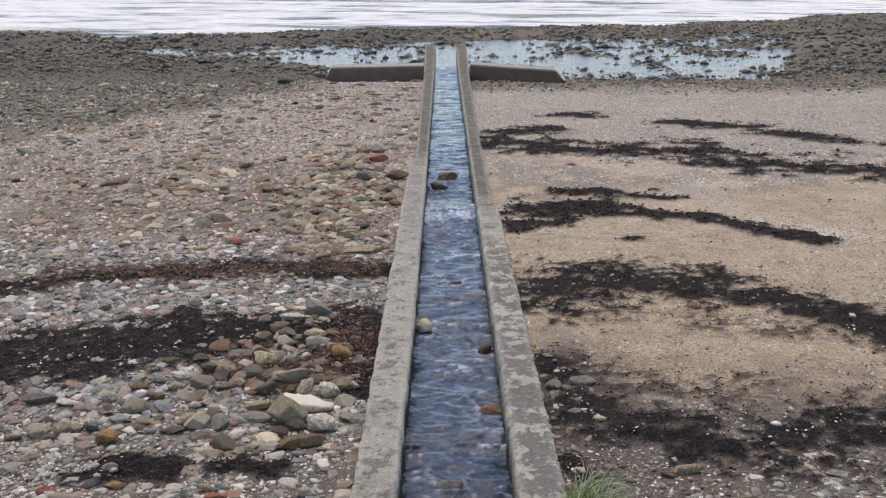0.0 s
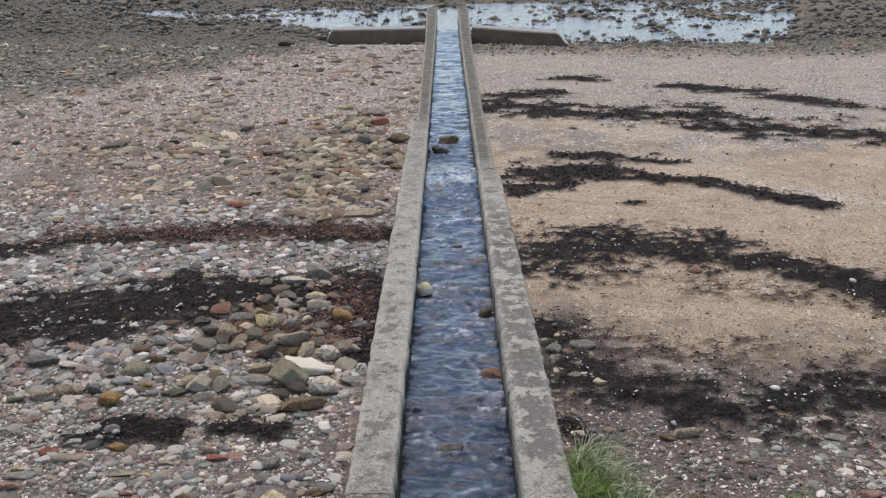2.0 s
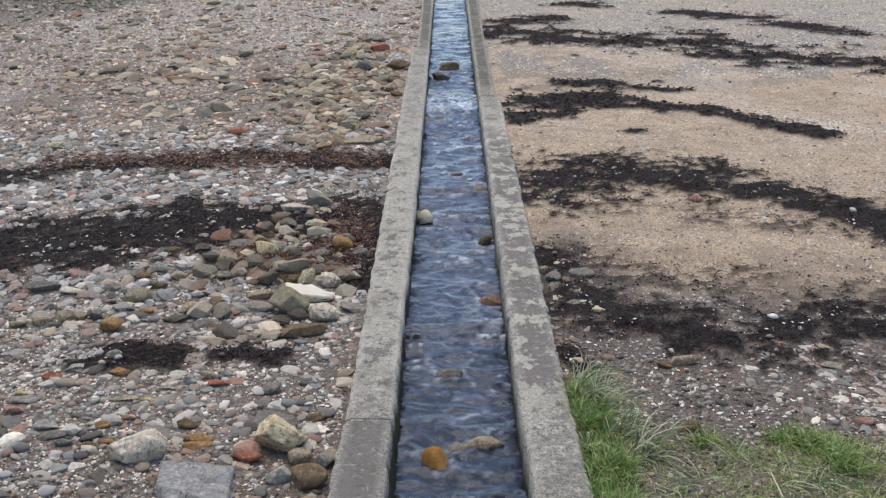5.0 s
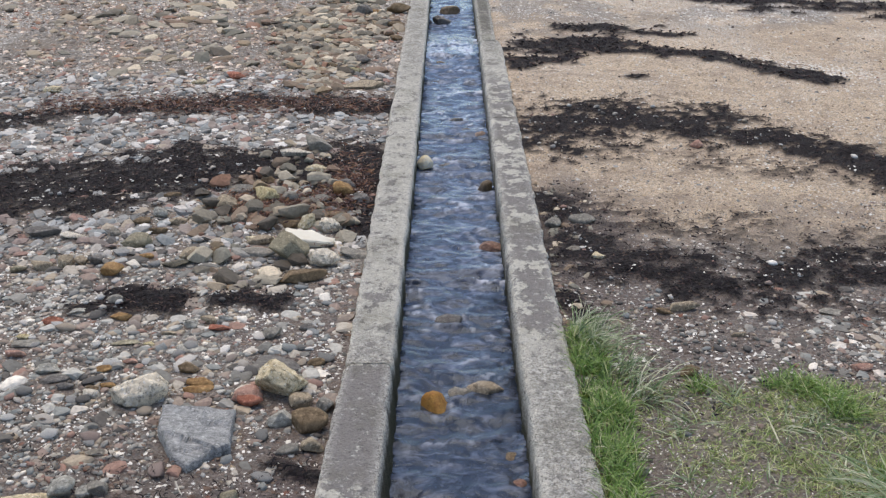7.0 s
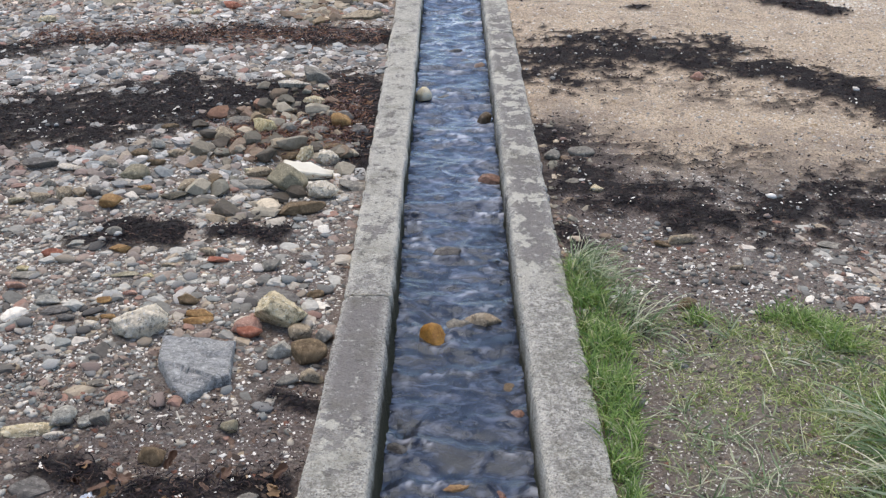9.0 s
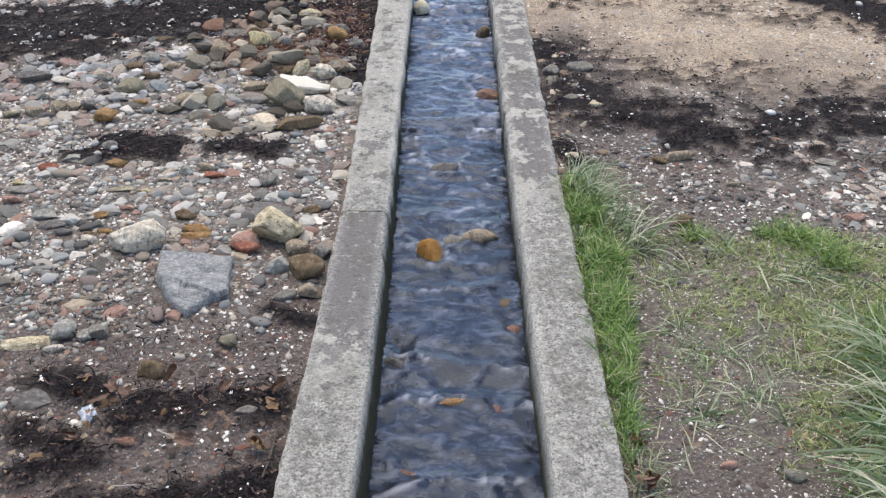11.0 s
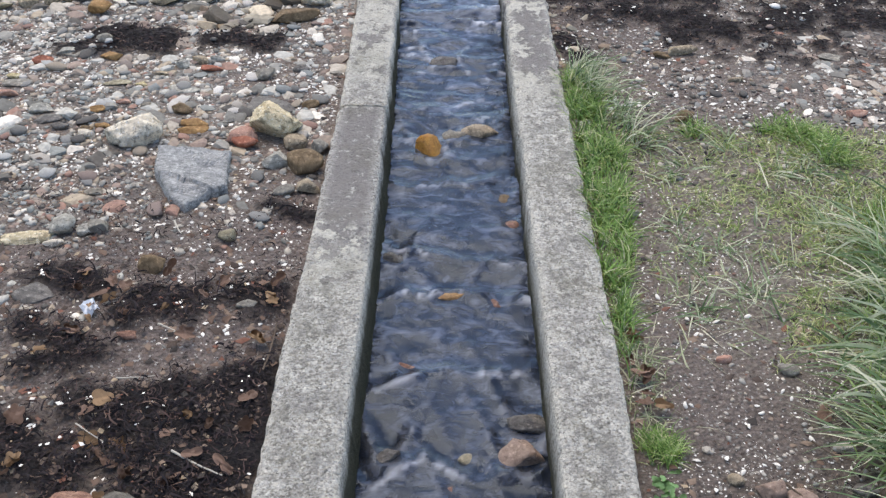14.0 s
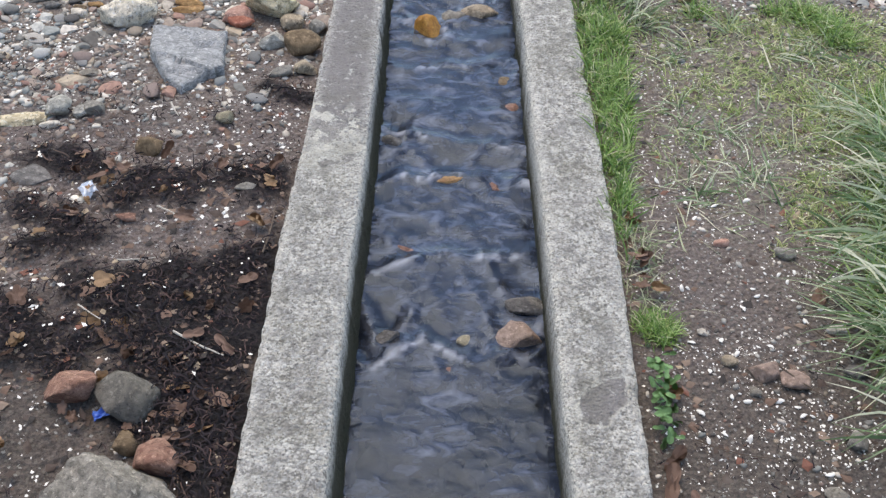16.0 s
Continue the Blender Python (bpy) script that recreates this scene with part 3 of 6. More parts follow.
def wrack(x, y):
    """How much stranded weed lies at a place, 0 to 1."""
    x, y = np.asarray(x, float), np.asarray(y, float)
    wob = (0.12 * (fbm(x * 3.0, y * 3.0, 5) - 0.5) ) * np.clip(y / 6, 0.3, 2)
    best = np.full(x.shape, -9.0)
    for x0, y0, x1, y1, h in WRACK_WEST + WRACK_NEAR + WRACK_EAST + WRACK_LOW:
        dx, dy = x1 - x0, y1 - y0
        u = np.clip(((x - x0) * dx + (y - y0) * dy) / (dx * dx + dy * dy + 1e-9), 0, 1)
        d = np.hypot(x - x0 - u * dx, (y + wob - y0 - u * dy))
        best = np.maximum(best, 1 - d / (h * (1.35 if y0 > 9 or y0 < 3.5 else 1.26)))
    far = step(8.8, 9.4, y)
    patch = fbm(x * 5, y * 5, 21, 4) * (1 - far) + fbm(x * 2.5, y * 2.5, 22, 4) * far
    soft = np.where(y < 3.6, 0.75, np.where(x > 0.4, 0.6, 0.45))
    speck = fbm(x * 15, y * 15, 25, 3) * (1 - far) + fbm(x * 7, y * 7, 26, 3) * far
    tongue = fbm(x * 1.3, y * 4.5, 28, 3) - 0.5
    east = step(0.3, 0.6, x)
    return step(0.0, soft, best + (patch - 0.5) * (1.0 + 0.5 * far + 0.5 * east) + east * tongue * (1.0 + 1.4 * far) + 0.2 * far * east + (speck - 0.5) * (1.5 + 0.6 * east) + np.where(y < 2.1, 0.25, 0.0) + 0.3 * step(2.4, 2.2, y) * step(-1.05, -0.85, x))


def strewn(x, y):
    """How thickly scraps of weed lie about on the open sand, 0 to 1."""
    s = np.zeros(np.shape(x))
    for cx, cy, r_ in STREWN:
        s = np.maximum(s, step(1.2, 0.2, np.hypot((x - cx) * 0.7, y - cy) / r_))
    return s * step(0.46, 0.58, fbm(x * 15, y * 21, 27, 4))


def grass_cover(x, y):
    strip = step(0.0, 0.06, x - outer_right(y) + 0.02) * (1 - step(0.0, 0.05, x - np.interp(y, [1.4, 2.25, 2.7, 3.3, 3.8, 4.4, 4.6], [0.6, 0.612, 0.632, 0.712, 0.745, 0.67, 0.6]))) * step(2.35, 2.75, y) * (1 - step(4.42, 4.56, y))
    return strip


def zones(x, y):
    """Share of sand, of dark soil, of damp and darkened ground and of shell grit."""
    n1, n2 = fbm(x * 0.8, y * 0.8, 3), fbm(x * 2.4, y * 2.4, 9)
    east = step(0.0, 0.3, x)
    sand = east * step(5.3, 6.2, y + (n1 - 0.5) * 1.2) * (1 - 0.55 * step(11.8, 15.5, y + (n1 - 0.5) * 4))
    grit = east * step(10.5, 12.5, y + (n1 - 0.5) * 4) * step(0.48, 0.58, n2) * 0.7
    sand = np.clip(sand - grit, 0, 1)
    soil_e = east * (1 - step(5.0, 5.9, y - 1.1 * (1 - step(0.8, 1.3, x)) + (n2 - 0.5) * 0.8)) * (0.85 + 0.15 * n2) * (1 - 0.25 * step(0.95, 1.35, x) * step(4.0, 4.3, y))
    soil_e = np.maximum(soil_e, 0.8 * east * step(1.25, 0.6, x + (n2 - 0.5) * 0.6) * (1 - step(6.2, 7.0, y)))
    soil_e = np.maximum(soil_e, 0.4 * east * step(0.5, 0.62, fbm(x * 3.5, y * 5, 16)) * (1 - step(5.9, 7.2, y)))
    soil_w = (1 - east) * np.maximum(1 - step(3.2, 3.85, y + (n2 - 0.5) * 0.7 - (x + 0.7) * 0.3), 0.5 * (1 - step(3.6, 5.2, y + (n2 - 0.5) * 1.6)))
    soil_w = np.maximum(soil_w, 0.72 * (1 - east) * step(-1.2, -0.75, x + (n2 - 0.5) * 0.7) * step(5.35, 4.75, y + (n2 - 0.5) * 0.6))
    soil_w = np.maximum(soil_w, (1 - east) * step(0.62, 0.7, fbm(x * 1.9, y * 1.9, 14)) * 0.5 * (1 - step(5, 7, y)))
    far_dark = (1 - east) * step(0.0, 2.0, (y - 14.5) * 0.75 - (x + 5.8) * 1.4 + (n1 - 0.5) * 3.0)
    far_dark = np.maximum(far_dark, east * step(20.2, 22.5, y - x * 0.02 + (n1 - 0.5) * 1.2))
    damp = np.maximum(np.clip(far_dark, 0, 1), step(23.5, 25.0, y))
    # the nearest ground is darkened through the same mask
    damp = np.maximum(damp, 0.7 * (1 - step(1.5, 2.7, y + (n2 - 0.5) * 0.8)))
    shell = step(0.4, 0.6, fbm(x * 1.1, y * 0.7, 33)) * step(7.5, 12.0, y) * (1 - damp) * (0.8 - 0.25 * sand)
    shell = np.maximum(shell, 0.9 * step(11.5, 14.5, y + (n1 - 0.5) * 3) * (1 - damp) * (1 - 0.6 * sand))
    return sand, np.maximum(soil_e, soil_w), damp, shell


def ground_z(x, y):
    x, y = np.asarray(x, float), np.asarray(y, float)
    z = top_line(y) - 0.05
    z = z - 0.05 * step(1.5, 4.0, np.abs(x)) + 0.035 * (fbm(x * 1.3, y * 1.3, 40) - 0.5) * step(0.45, 0.8, np.abs(x - 0.07))
    z = z + 0.022 * (fbm(x * 6, y * 6, 44) - 0.5) * step(0.6, 0.75, np.abs(x - 0.07))
    # a hollow that holds the pools, a low stony bar, then the sea bed
    bar_y = 31.3 + 0.16 * x + 1.2 * (fbm(x * 0.3, y * 0.02, 51) - 0.5)
    rough = 0.13 * (fbm(x * 0.6, y * 0.9, 60, 3) - 0.5) + 0.11 * (fbm(x * 2.2, y * 3, 66, 3) - 0.5) - 0.025
    flat = step(22.2, 24.6, y)
    z = z * (1 - flat) + (-2.33) * flat
    side = 0.2 * (1 - step(24.6, 26.2, y + 0.35 * (x + 2.5))) * step(2.3, 3.2, -x) + 0.2 * step(8.6, 10.5, -x) + step(7.2, 8.6, x - (y - 25) * 0.3) * 0.17
    z = z + step(24.0, 25.5, y) * rough + step(22.8, 24.5, y) * side
    z = z + 0.1 * np.exp(-((y - bar_y + 1.0) / 0.9) ** 2) * step(24, 27, y)
    z = z - 0.12 * np.maximum(y - bar_y, 0) * step(0, 1.5, y - bar_y)
    z = np.maximum(z, -7.0)
    # the slot that the channel runs in
    slot = step(0.05, 0.13, x - outer_left(y)) * step(0.05, 0.13, outer_right(y) - x) * (1 - step(28.0, 28.4, y)) * step(0.24, 0.3, y)
    z = z - 0.6 * slot
    # the bank behind the camera
    z = z + 0.72 * step(1.15, -0.5, y) * step(-0.02, 0.6, np.maximum(outer_left(y) - x, x - outer_right(y)) + 1.6 * step(0.6, 0.2, y))
    return z


def spaced(stops):
    """Coordinates whose spacing changes from stop to stop: (place, spacing)."""
    out = [stops[0][0]]
    while out[-1] < stops[-1][0]:
        out.append(out[-1] + np.interp(out[-1], [s[0] for s in stops], [s[1] for s in stops]))
    return np.array(out)


gx = spaced([(-900, 300), (-60, 12), (-14, 0.5), (-4.5, 0.06), (-2.0, 0.032), (2.0, 0.032), (4.5, 0.06), (14, 0.5), (60, 12), (900, 300)])
gy = spaced([(-40, 6), (-2, 0.4), (1.2, 0.024), (5, 0.027), (10, 0.045), (24, 0.1), (36, 0.16), (60, 3), (200, 40), (1500, 400)])
X, Y = np.meshgrid(gx, gy)
w = np.maximum(wrack(X, Y), 0.75 * strewn(X, Y)) * ((Y > 1) & (Y < 19))
Z = ground_z(X, Y) + 0.035 * w * fbm(X * 14, Y * 14, 71)
me = mesh_of("ground", np.stack([X, Y, Z], -1).reshape(-1, 3), grid_faces(len(gx), len(gy)))
sand, soil, damp, shell = zones(X, Y)
for nm, chans in (("zone", (sand, soil, w)), ("zone2", (damp, shell, step(0.7, 0.95, X) * step(2.3, 3.0, Y + 0.5 * (X - 1)) * (1 - step(4.0, 4.15, Y))))):
    at = me.color_attributes.new(nm, "FLOAT_COLOR", "POINT")
    col = np.ones((X.size, 4), np.float32)
    for k, ch in enumerate(chans):
        col[:, k] = np.clip(ch, 0, 1).ravel()
    at.data.foreach_set("color", col.ravel())
ground = thing("ground", me, M_GROUND, "shelving shingle and sand beach with dark wrack lines", "beach", kind="structure")


# ---- the concrete channel ----
def coping(name, y0, y1, side, parent):
    """One cast length of the channel's side wall, with worn arrises."""
    n = max(8, int((y1 - y0) / np.interp((y0 + y1) / 2, [2, 6, 15, 28], [0.012, 0.02, 0.05, 0.1])))
    ys = np.linspace(y0 + 0.0012, y1 - 0.0012, n)
    a, b = (outer_left, inner_left) if side < 0 else (inner_right, outer_right)
    xa, xb = a(ys), b(ys)
    z = top_line(ys)
    s = np.array([0.0, 0.0, 0.0, 0.03, 0.1, 0.22, 0.36, 0.5, 0.64, 0.78, 0.9, 0.97, 1.0, 1.0, 1.0, 1.0])
    d = np.array([-0.5, -0.2, -0.03, -0.007, 0, 0, 0, 0, 0, 0, 0, -0.007, -0.03, -0.1, -0.2, -0.5])
    XX = xa[:, None] + (xb - xa)[:, None] * s[None]
    YY = np.repeat(ys[:, None], len(s), 1)
    ZZ = z[:, None] + d[None]
    batter = (0.1 if side < 0 else 0.0) * step(6.0, 3.6, ys)[:, None]
    XX = XX + batter * np.maximum(0, -0.03 - d)[None] * (s > 0.98)
    edge = (0.004 + 0.01 * step(2.5, 5.0, YY)) * (fbm(YY * 43, s[None] * 3 + side * 9 + 0 * YY, 83, 2) - 0.5) + (0.009 + 0.011 * step(2.5, 5.0, YY)) * (fbm(YY * 22, s[None] * 3 + side * 9 + 0 * YY, 81, 4) - 0.5)
    XX = XX + edge * np.where(s < 0.5, 1, -1) * (np.abs(s - 0.5) > 0.4)
    chip = np.clip(fbm(YY * 14, s[None] * 2 + side * 5 + 0 * YY, 91) - 0.56, 0, 1) * 0.07
    ZZ = ZZ - chip * (np.abs(s - 0.5) > 0.3) * (d > -0.05) + 0.005 * (fbm(XX * 30, YY * 30, 95) - 0.5)
    me = mesh_of(name, np.stack([XX, YY, ZZ], -1).reshape(-1, 3), grid_faces(len(s), n))
    bm = bmesh.new()
    bm.from_mesh(me)
    bmesh.ops.holes_fill(bm, edges=[e for e in bm.edges if e.is_boundary], sides=0)
    bm.to_mesh(me)
    bm.free()
    k = len(me.vertices)
    co = np.zeros(k * 3, np.float32)
    me.vertices.foreach_get("co", co)
    co = co.reshape(-1, 3)
    depth = top_line(co[:, 1]) - co[:, 2]
    blot = fbm(co[:, 0] * 4, co[:, 1] * 3, 101)
    inner = (co[:, 0] > -0.3) & (co[:, 0] < 0.44)
    far = step(12.5, 14.0, co[:, 1] + (2.5 if side > 0 else 0))
    stain = np.zeros(k)
    for p, q, lo in ((4.12, 3.3, -1),):
        if lo == side:
            stain = np.maximum(stain, step(q - 0.75, q + 0.15, co[:, 1] + 0.7 * (blot - 0.5)) * (1 - step(p - 0.03, p + 0.03, co[:, 1])) * step(0.3, 0.55, blot + 0.1))
    if side > 0:
        stain = np.maximum(stain, 1 - step(0.06, 0.075, np.hypot((co[:, 0] - 0.48) * 0.9 - (co[:, 1] - 1.83) * 0.4, (co[:, 1] - 1.83) * 0.75) + 0.04 * (fbm(co[:, 0] * 25, co[:, 1] * 25, 7) - 0.5)))
    col = np.ones((k, 4), np.float32)
    col[:, 0] = step(0.04, 0.0, np.minimum(np.abs(co[:, 0] - a(co[:, 1])), np.abs(co[:, 0] - b(co[:, 1])))) * 0.7 * (depth < 0.04)
    col[:, 1] = np.clip(np.maximum(np.maximum(stain, far * 0.9), (0.71 if side > 0 else 0.4) * step(3.9, 4.6, co[:, 1]) * (1 - step(8.5, 11, co[:, 1])) + 0.12), 0, 1)
    col[:, 2] = step(0.05, 0.11, depth) * inner + 0.45 * far * (depth < 0.05)
    me.color_attributes.new("wear", "FLOAT_COLOR", "POINT").data.foreach_set("color", col.ravel())
    return thing(name, me, M_CONCRETE, parent=parent)


left_wall = tagged(new("channel_wall"), "weathered grey concrete side wall of a drain channel", "wall", "side walls of the channel", "structure")
right_wall = tagged(new("channel_wall"), "weathered grey concrete side wall of a drain channel", "wall", "side walls of the channel", "structure")
for wall, side, cuts in ((left_wall, -1, (0.3, 4.12, 13.4, 18.0, 23.0, 28.0)), (right_wall, 1, (0.3, 7.97, 8.43, 10.65, 14.2, 18.5, 23.2, 27.8))):
    for c0, c1 in zip(cuts[:-1], cuts[1:]):
        coping("coping_section", c0, c1, side, wall)

ys = spaced([(0.3, 0.05), (2, 0.03), (8, 0.06), (28, 0.15)])
xs = np.linspace(-0.32, 0.45, 30)
XX, YY = np.meshgrid(xs, ys)
ZZ = top_line(YY) - 0.42 + 0.05 * (fbm(XX * 9, YY * 9, 120) - 0.5)
thing("channel_bed", mesh_of("channel_bed", np.stack([XX, YY, ZZ], -1).reshape(-1, 3), grid_faces(30, len(ys))), stone_material("channel_bed", "object", [(0.0, (0.035, 0.033, 0.03))], wet=True, scale=20, soil=0.0), "dark silty bed of the channel under water", "channel bed", kind="structure")


# ---- sill, pools, sea ----
def sill(x0, y0, x1, y1, cut):
    """A low wet wall across the foot of the beach, its far end cut down."""
    n = 40
    u = np.linspace(0, 1, n)
    cx, cy = x0 + (x1 - x0) * u, y0 + (y1 - y0) * u
    h = 0.27 - 0.2 * step(1 - cut, 1.0, u)
    prof = [(-0.05, -0.5), (-0.05, 0.9), (-0.02, 1.0), (0.3, 1.0), (0.34, 0.9), (0.34, -0.5)]
    base = top_line(cy) - 0.08
    V = np.stack([np.stack([cx, cy + a + 0.03 * (fbm(u * 9, u * 0 + a, 3) - 0.5), base + h * b], -1) for a, b in prof], 1)
    me = mesh_of("sill_wall", V.reshape(-1, 3), grid_faces(len(prof), n), smooth=False)
    bm = bmesh.new()
    bm.from_mesh(me)
    bmesh.ops.holes_fill(bm, edges=[e for e in bm.edges if e.is_boundary], sides=0)
    bm.to_mesh(me)
    bm.free()
    return thing("sill_wall", me, M_SILL, "low dark wet concrete sill with brown algae", "wall", "sills beside the outfall", "structure")


sill(-0.4, 23.2, -2.36, 22.85, 0.04)
sill(0.57, 23.45, 2.44, 22.3, 0.12)


a, b = np.meshgrid(np.linspace(-11, 12, 160), np.linspace(0, 1, 120))
b = 22.9 + b * (31.3 + 0.16 * a - 1.9 - 22.9)
h = -2.33 + 0.004 * (fbm(a * 3, b * 5, 140, 4) - 0.5)
thing("water_pool", mesh_of("water_pool", np.stack([a, b, h], -1).reshape(-1, 3), grid_faces(160, 120)), M_POOL, "shallow bright tide pools among dark stones", "water", kind="structure")
a, b = np.meshgrid(spaced([(-1500, 300), (-40, 6), (-14, 0.25), (20, 0.25), (40, 6), (1500, 300)]), spaced([(27.5, 0.12), (42, 0.16), (70, 3), (300, 60), (1600, 300)]))
h = -2.45 + 0.08 * (fbm(a * 0.35, b * 1.5, 150, 4) - 0.5) * (b < 70)
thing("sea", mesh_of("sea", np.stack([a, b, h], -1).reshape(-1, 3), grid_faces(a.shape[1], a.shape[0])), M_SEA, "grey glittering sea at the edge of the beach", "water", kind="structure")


# ---- single stones ----
COLOURS = {}
count = [0]
FOOT = []  # x, y and reach of each single stone
WAKES = []  # x, y, reach and weight of each stone in the stream


def rock(x, y, rx, ry, rz, colour, shape, label, wet=False, z=None):
    """A stone of its own, sunk a little into what it lies on."""
    count[0] += 1
    seed = 1000 + count[0]
    r = random.Random(seed)
    grow = {"round": 1.06, "angular": 1.12, "slab": 1.12, "knob": 1.0, "peak": 1.1}[shape]
    rx, ry, rz = rx * grow, ry * grow, rz * (0.6 if shape == "slab" else 1.2)
    v, f = stone_shape(4 if rx > 0.09 or colour in ("speckle", "cream") else 3 if rx > 0.03 else 2, seed, {"round": 0.32, "angular": 0.36, "slab": 0.25, "knob": 0.2, "peak": 0.25}[shape], {"round": 7, "angular": 11, "slab": 8, "knob": 2, "peak": 3}[shape], shape == "slab", shape == "peak")
    if colour in ("speckle", "cream", "rough"):  # crumbling, pitted stone
        v = np.array([Vector(p) * (1 + 0.13 * noise.noise(Vector(p) * 4.5) + 0.08 * noise.noise(Vector(p) * 10 + Vector((seed, 0, 0)))) for p in v])
    me = mesh_of("stone", v * np.array([rx, ry, rz]), f)
    key = (colour, wet)
    if key not in COLOURS:
        COLOURS[key] = colour_stone(colour, wet)
    FOOT.append((x, y, max(rx, ry) * 0.95))
    base = float(ground_z(np.array(x), np.array(y))) if z is None else z
    ob = thing("boulder" if rx > 0.07 else "cobble", me, COLOURS[key], label, "boulder" if rx > 0.07 else "stone", "stones in the stream" if z is not None else "loose stones on the beach")
    ob.matrix_world = pose(x, y, base + rz * (0.62 if z is None else 0.0), r.uniform(-6, 6), r.uniform(-6, 6), r.uniform(-14, 14))
    return ob


def stream_rock(x, y, rx, ry, rz, colour, shape, label, d):
    """A stone in the water; d: the height of its middle from the coping."""
    rz = max(rz, 0.6 * rx)
    up = 0.75 * rz if d > -0.165 else 0.3 * rz if d > -0.175 else -0.2 * rz if d > -0.2 else -0.5 * rz if d > -0.208 else -0.8 * rz if d > -0.235 else -1.1 * rz
    mid = float(water_line(y) - top_line(y)) + up
    q = (EYE - mid) / (EYE + 0.25)
    x, y = x * q, y * q
    WAKES.append((x, y, rx, 1.0 if d > -0.2 else 0.4))
    rock(x, y, rx * q, ry * q, rz * q, colour, shape, label, d < -0.165, float(top_line(y)) + mid)


FOOT.append((-0.68, 5.56, 0.09))  # room for the driftwood
rock(-0.836, 5.423, 0.1, 0.078, 0.076, "olive", "peak", "olive-grey angular boulder on the shingle")
rock(-0.636, 5.323, 0.082, 0.058, 0.048, "speckle", "angular", "pale beige pitted rock on the shingle")
rock(-0.727, 5.120, 0.124, 0.056, 0.030, "umber", "round", "flat brown mossy rock on the shingle")
rock(-0.448, 5.433, 0.102, 0.053, 0.021, "grey", "slab", "flat grey slab beside the channel wall")
rock(-1.077, 6.249, 0.070, 0.062, 0.052, "yellow", "angular", "yellowish lichened rock among brown weed")
rock(-1.291, 6.095, 0.072, 0.064, 0.046, "beige", "round", "beige rounded rock beside the wrack line")
rock(-1.248, 6.377, 0.100, 0.045, 0.027, "grey", "round", "long grey cobble beside the wrack line")
rock(-0.776, 5.827, 0.052, 0.048, 0.048, "cream", "angular", "small cream angular stone on the shingle")
rock(-0.645, 5.789, 0.065, 0.045, 0.04, "speckle", "round", "light grey stone on the shingle")
rock(-0.857, 7.281, 0.099, 0.072, 0.052, "grey", "round", "smooth grey boulder at the wrack line")
rock(-1.000, 7.097, 0.101, 0.046, 0.036, "white", "angular", "whitish quartz lump at the wrack line")
rock(-0.836, 6.801, 0.094, 0.042, 0.026, "cream", "round", "cream cobble lying in the wrack")
rock(-0.615, 6.383, 0.067, 0.065, 0.055, "ochre", "angular", "orange-brown rock lying in the wrack")
rock(-0.499, 6.244, 0.069, 0.042, 0.030, "slate", "round", "purplish grey cobble lying in the wrack")
rock(-1.023, 5.616, 0.070, 0.032, 0.020, "beige", "round", "beige flat cobble on the shingle")
rock(-1.010, 5.451, 0.097, 0.044, 0.016, "grey", "round", "grey flat cobble on the shingle")
rock(-2.073, 5.641, 0.077, 0.035, 0.013, "white", "round", "white long stone on the shingle")
rock(-2.261, 5.682, 0.098, 0.044, 0.024, "slate", "round", "grey flat stone on the shingle")
rock(-1.698, 5.563, 0.075, 0.040, 0.034, "olive", "angular", "greenish grey angular stone on the shingle")
rock(-1.356, 5.402, 0.069, 0.043, 0.031, "beige", "round", "beige cobble on the shingle")
rock(-1.265, 5.432, 0.060, 0.031, 0.023, "umber", "round", "dark brown cobble on the shingle")
rock(-1.724, 5.144, 0.055, 0.038, 0.032, "ochre", "angular", "orange sandstone cobble on the shingle")
rock(-1.419, 5.272, 0.071, 0.032, 0.011, "dark", "round", "dark flat cobble on the shingle")
rock(-1.854, 4.585, 0.051, 0.025, 0.018, "red", "round", "brick-red stone on the shingle")
rock(-1.755, 4.677, 0.066, 0.041, 0.016, "grey", "slab", "grey flat stone on the shingle")
rock(-1.051, 4.542, 0.049, 0.022, 0.012, "red", "round", "reddish flat cobble on the shingle")
rock(-1.908, 4.249, 0.049, 0.026, 0.019, "pink", "round", "pinkish cobble on the shingle")
rock(-0.736, 4.170, 0.104, 0.072, 0.029, "slate", "slab", "large flat grey slab in the shingle")
rock(-0.679, 3.978, 0.098, 0.081, 0.069, "cream", "angular", "large cream and yellow lichened rock")
rock(-0.793, 3.847, 0.053, 0.033, 0.024, "red", "round", "red rock lying against pale stones")
rock(-0.819, 3.945, 0.054, 0.025, 0.018, "white", "round", "whitish stone on the red rock")
rock(-1.257, 3.874, 0.108, 0.070, 0.060, "speckle", "angular", "white speckled boulder on dark gravel")
rock(-1.032, 3.991, 0.057, 0.026, 0.016, "ochre", "round", "brown flat cobble on gravel")
rock(-1.465, 3.887, 0.035, 0.022, 0.016, "white", "round", "small white cobble on gravel")
rock(0.811, 5.925, 0.077, 0.040, 0.029, "grey", "round", "grey stone half buried in the weed")
rock(0.637, 5.861, 0.049, 0.045, 0.033, "grey", "round", "grey stone beside the channel wall")
rock(0.706, 5.495, 0.041, 0.028, 0.020, "pale", "round", "pale stone in the weed")
rock(0.843, 5.399, 0.040, 0.025, 0.018, "cream", "round", "cream stone in the weed")
rock(1.183, 4.786, 0.071, 0.033, 0.024, "beige", "round", "beige cobble at the edge of the weed")
rock(1.082, 4.748, 0.042, 0.020, 0.014, "umber", "round", "brown cobble at the edge of the weed")
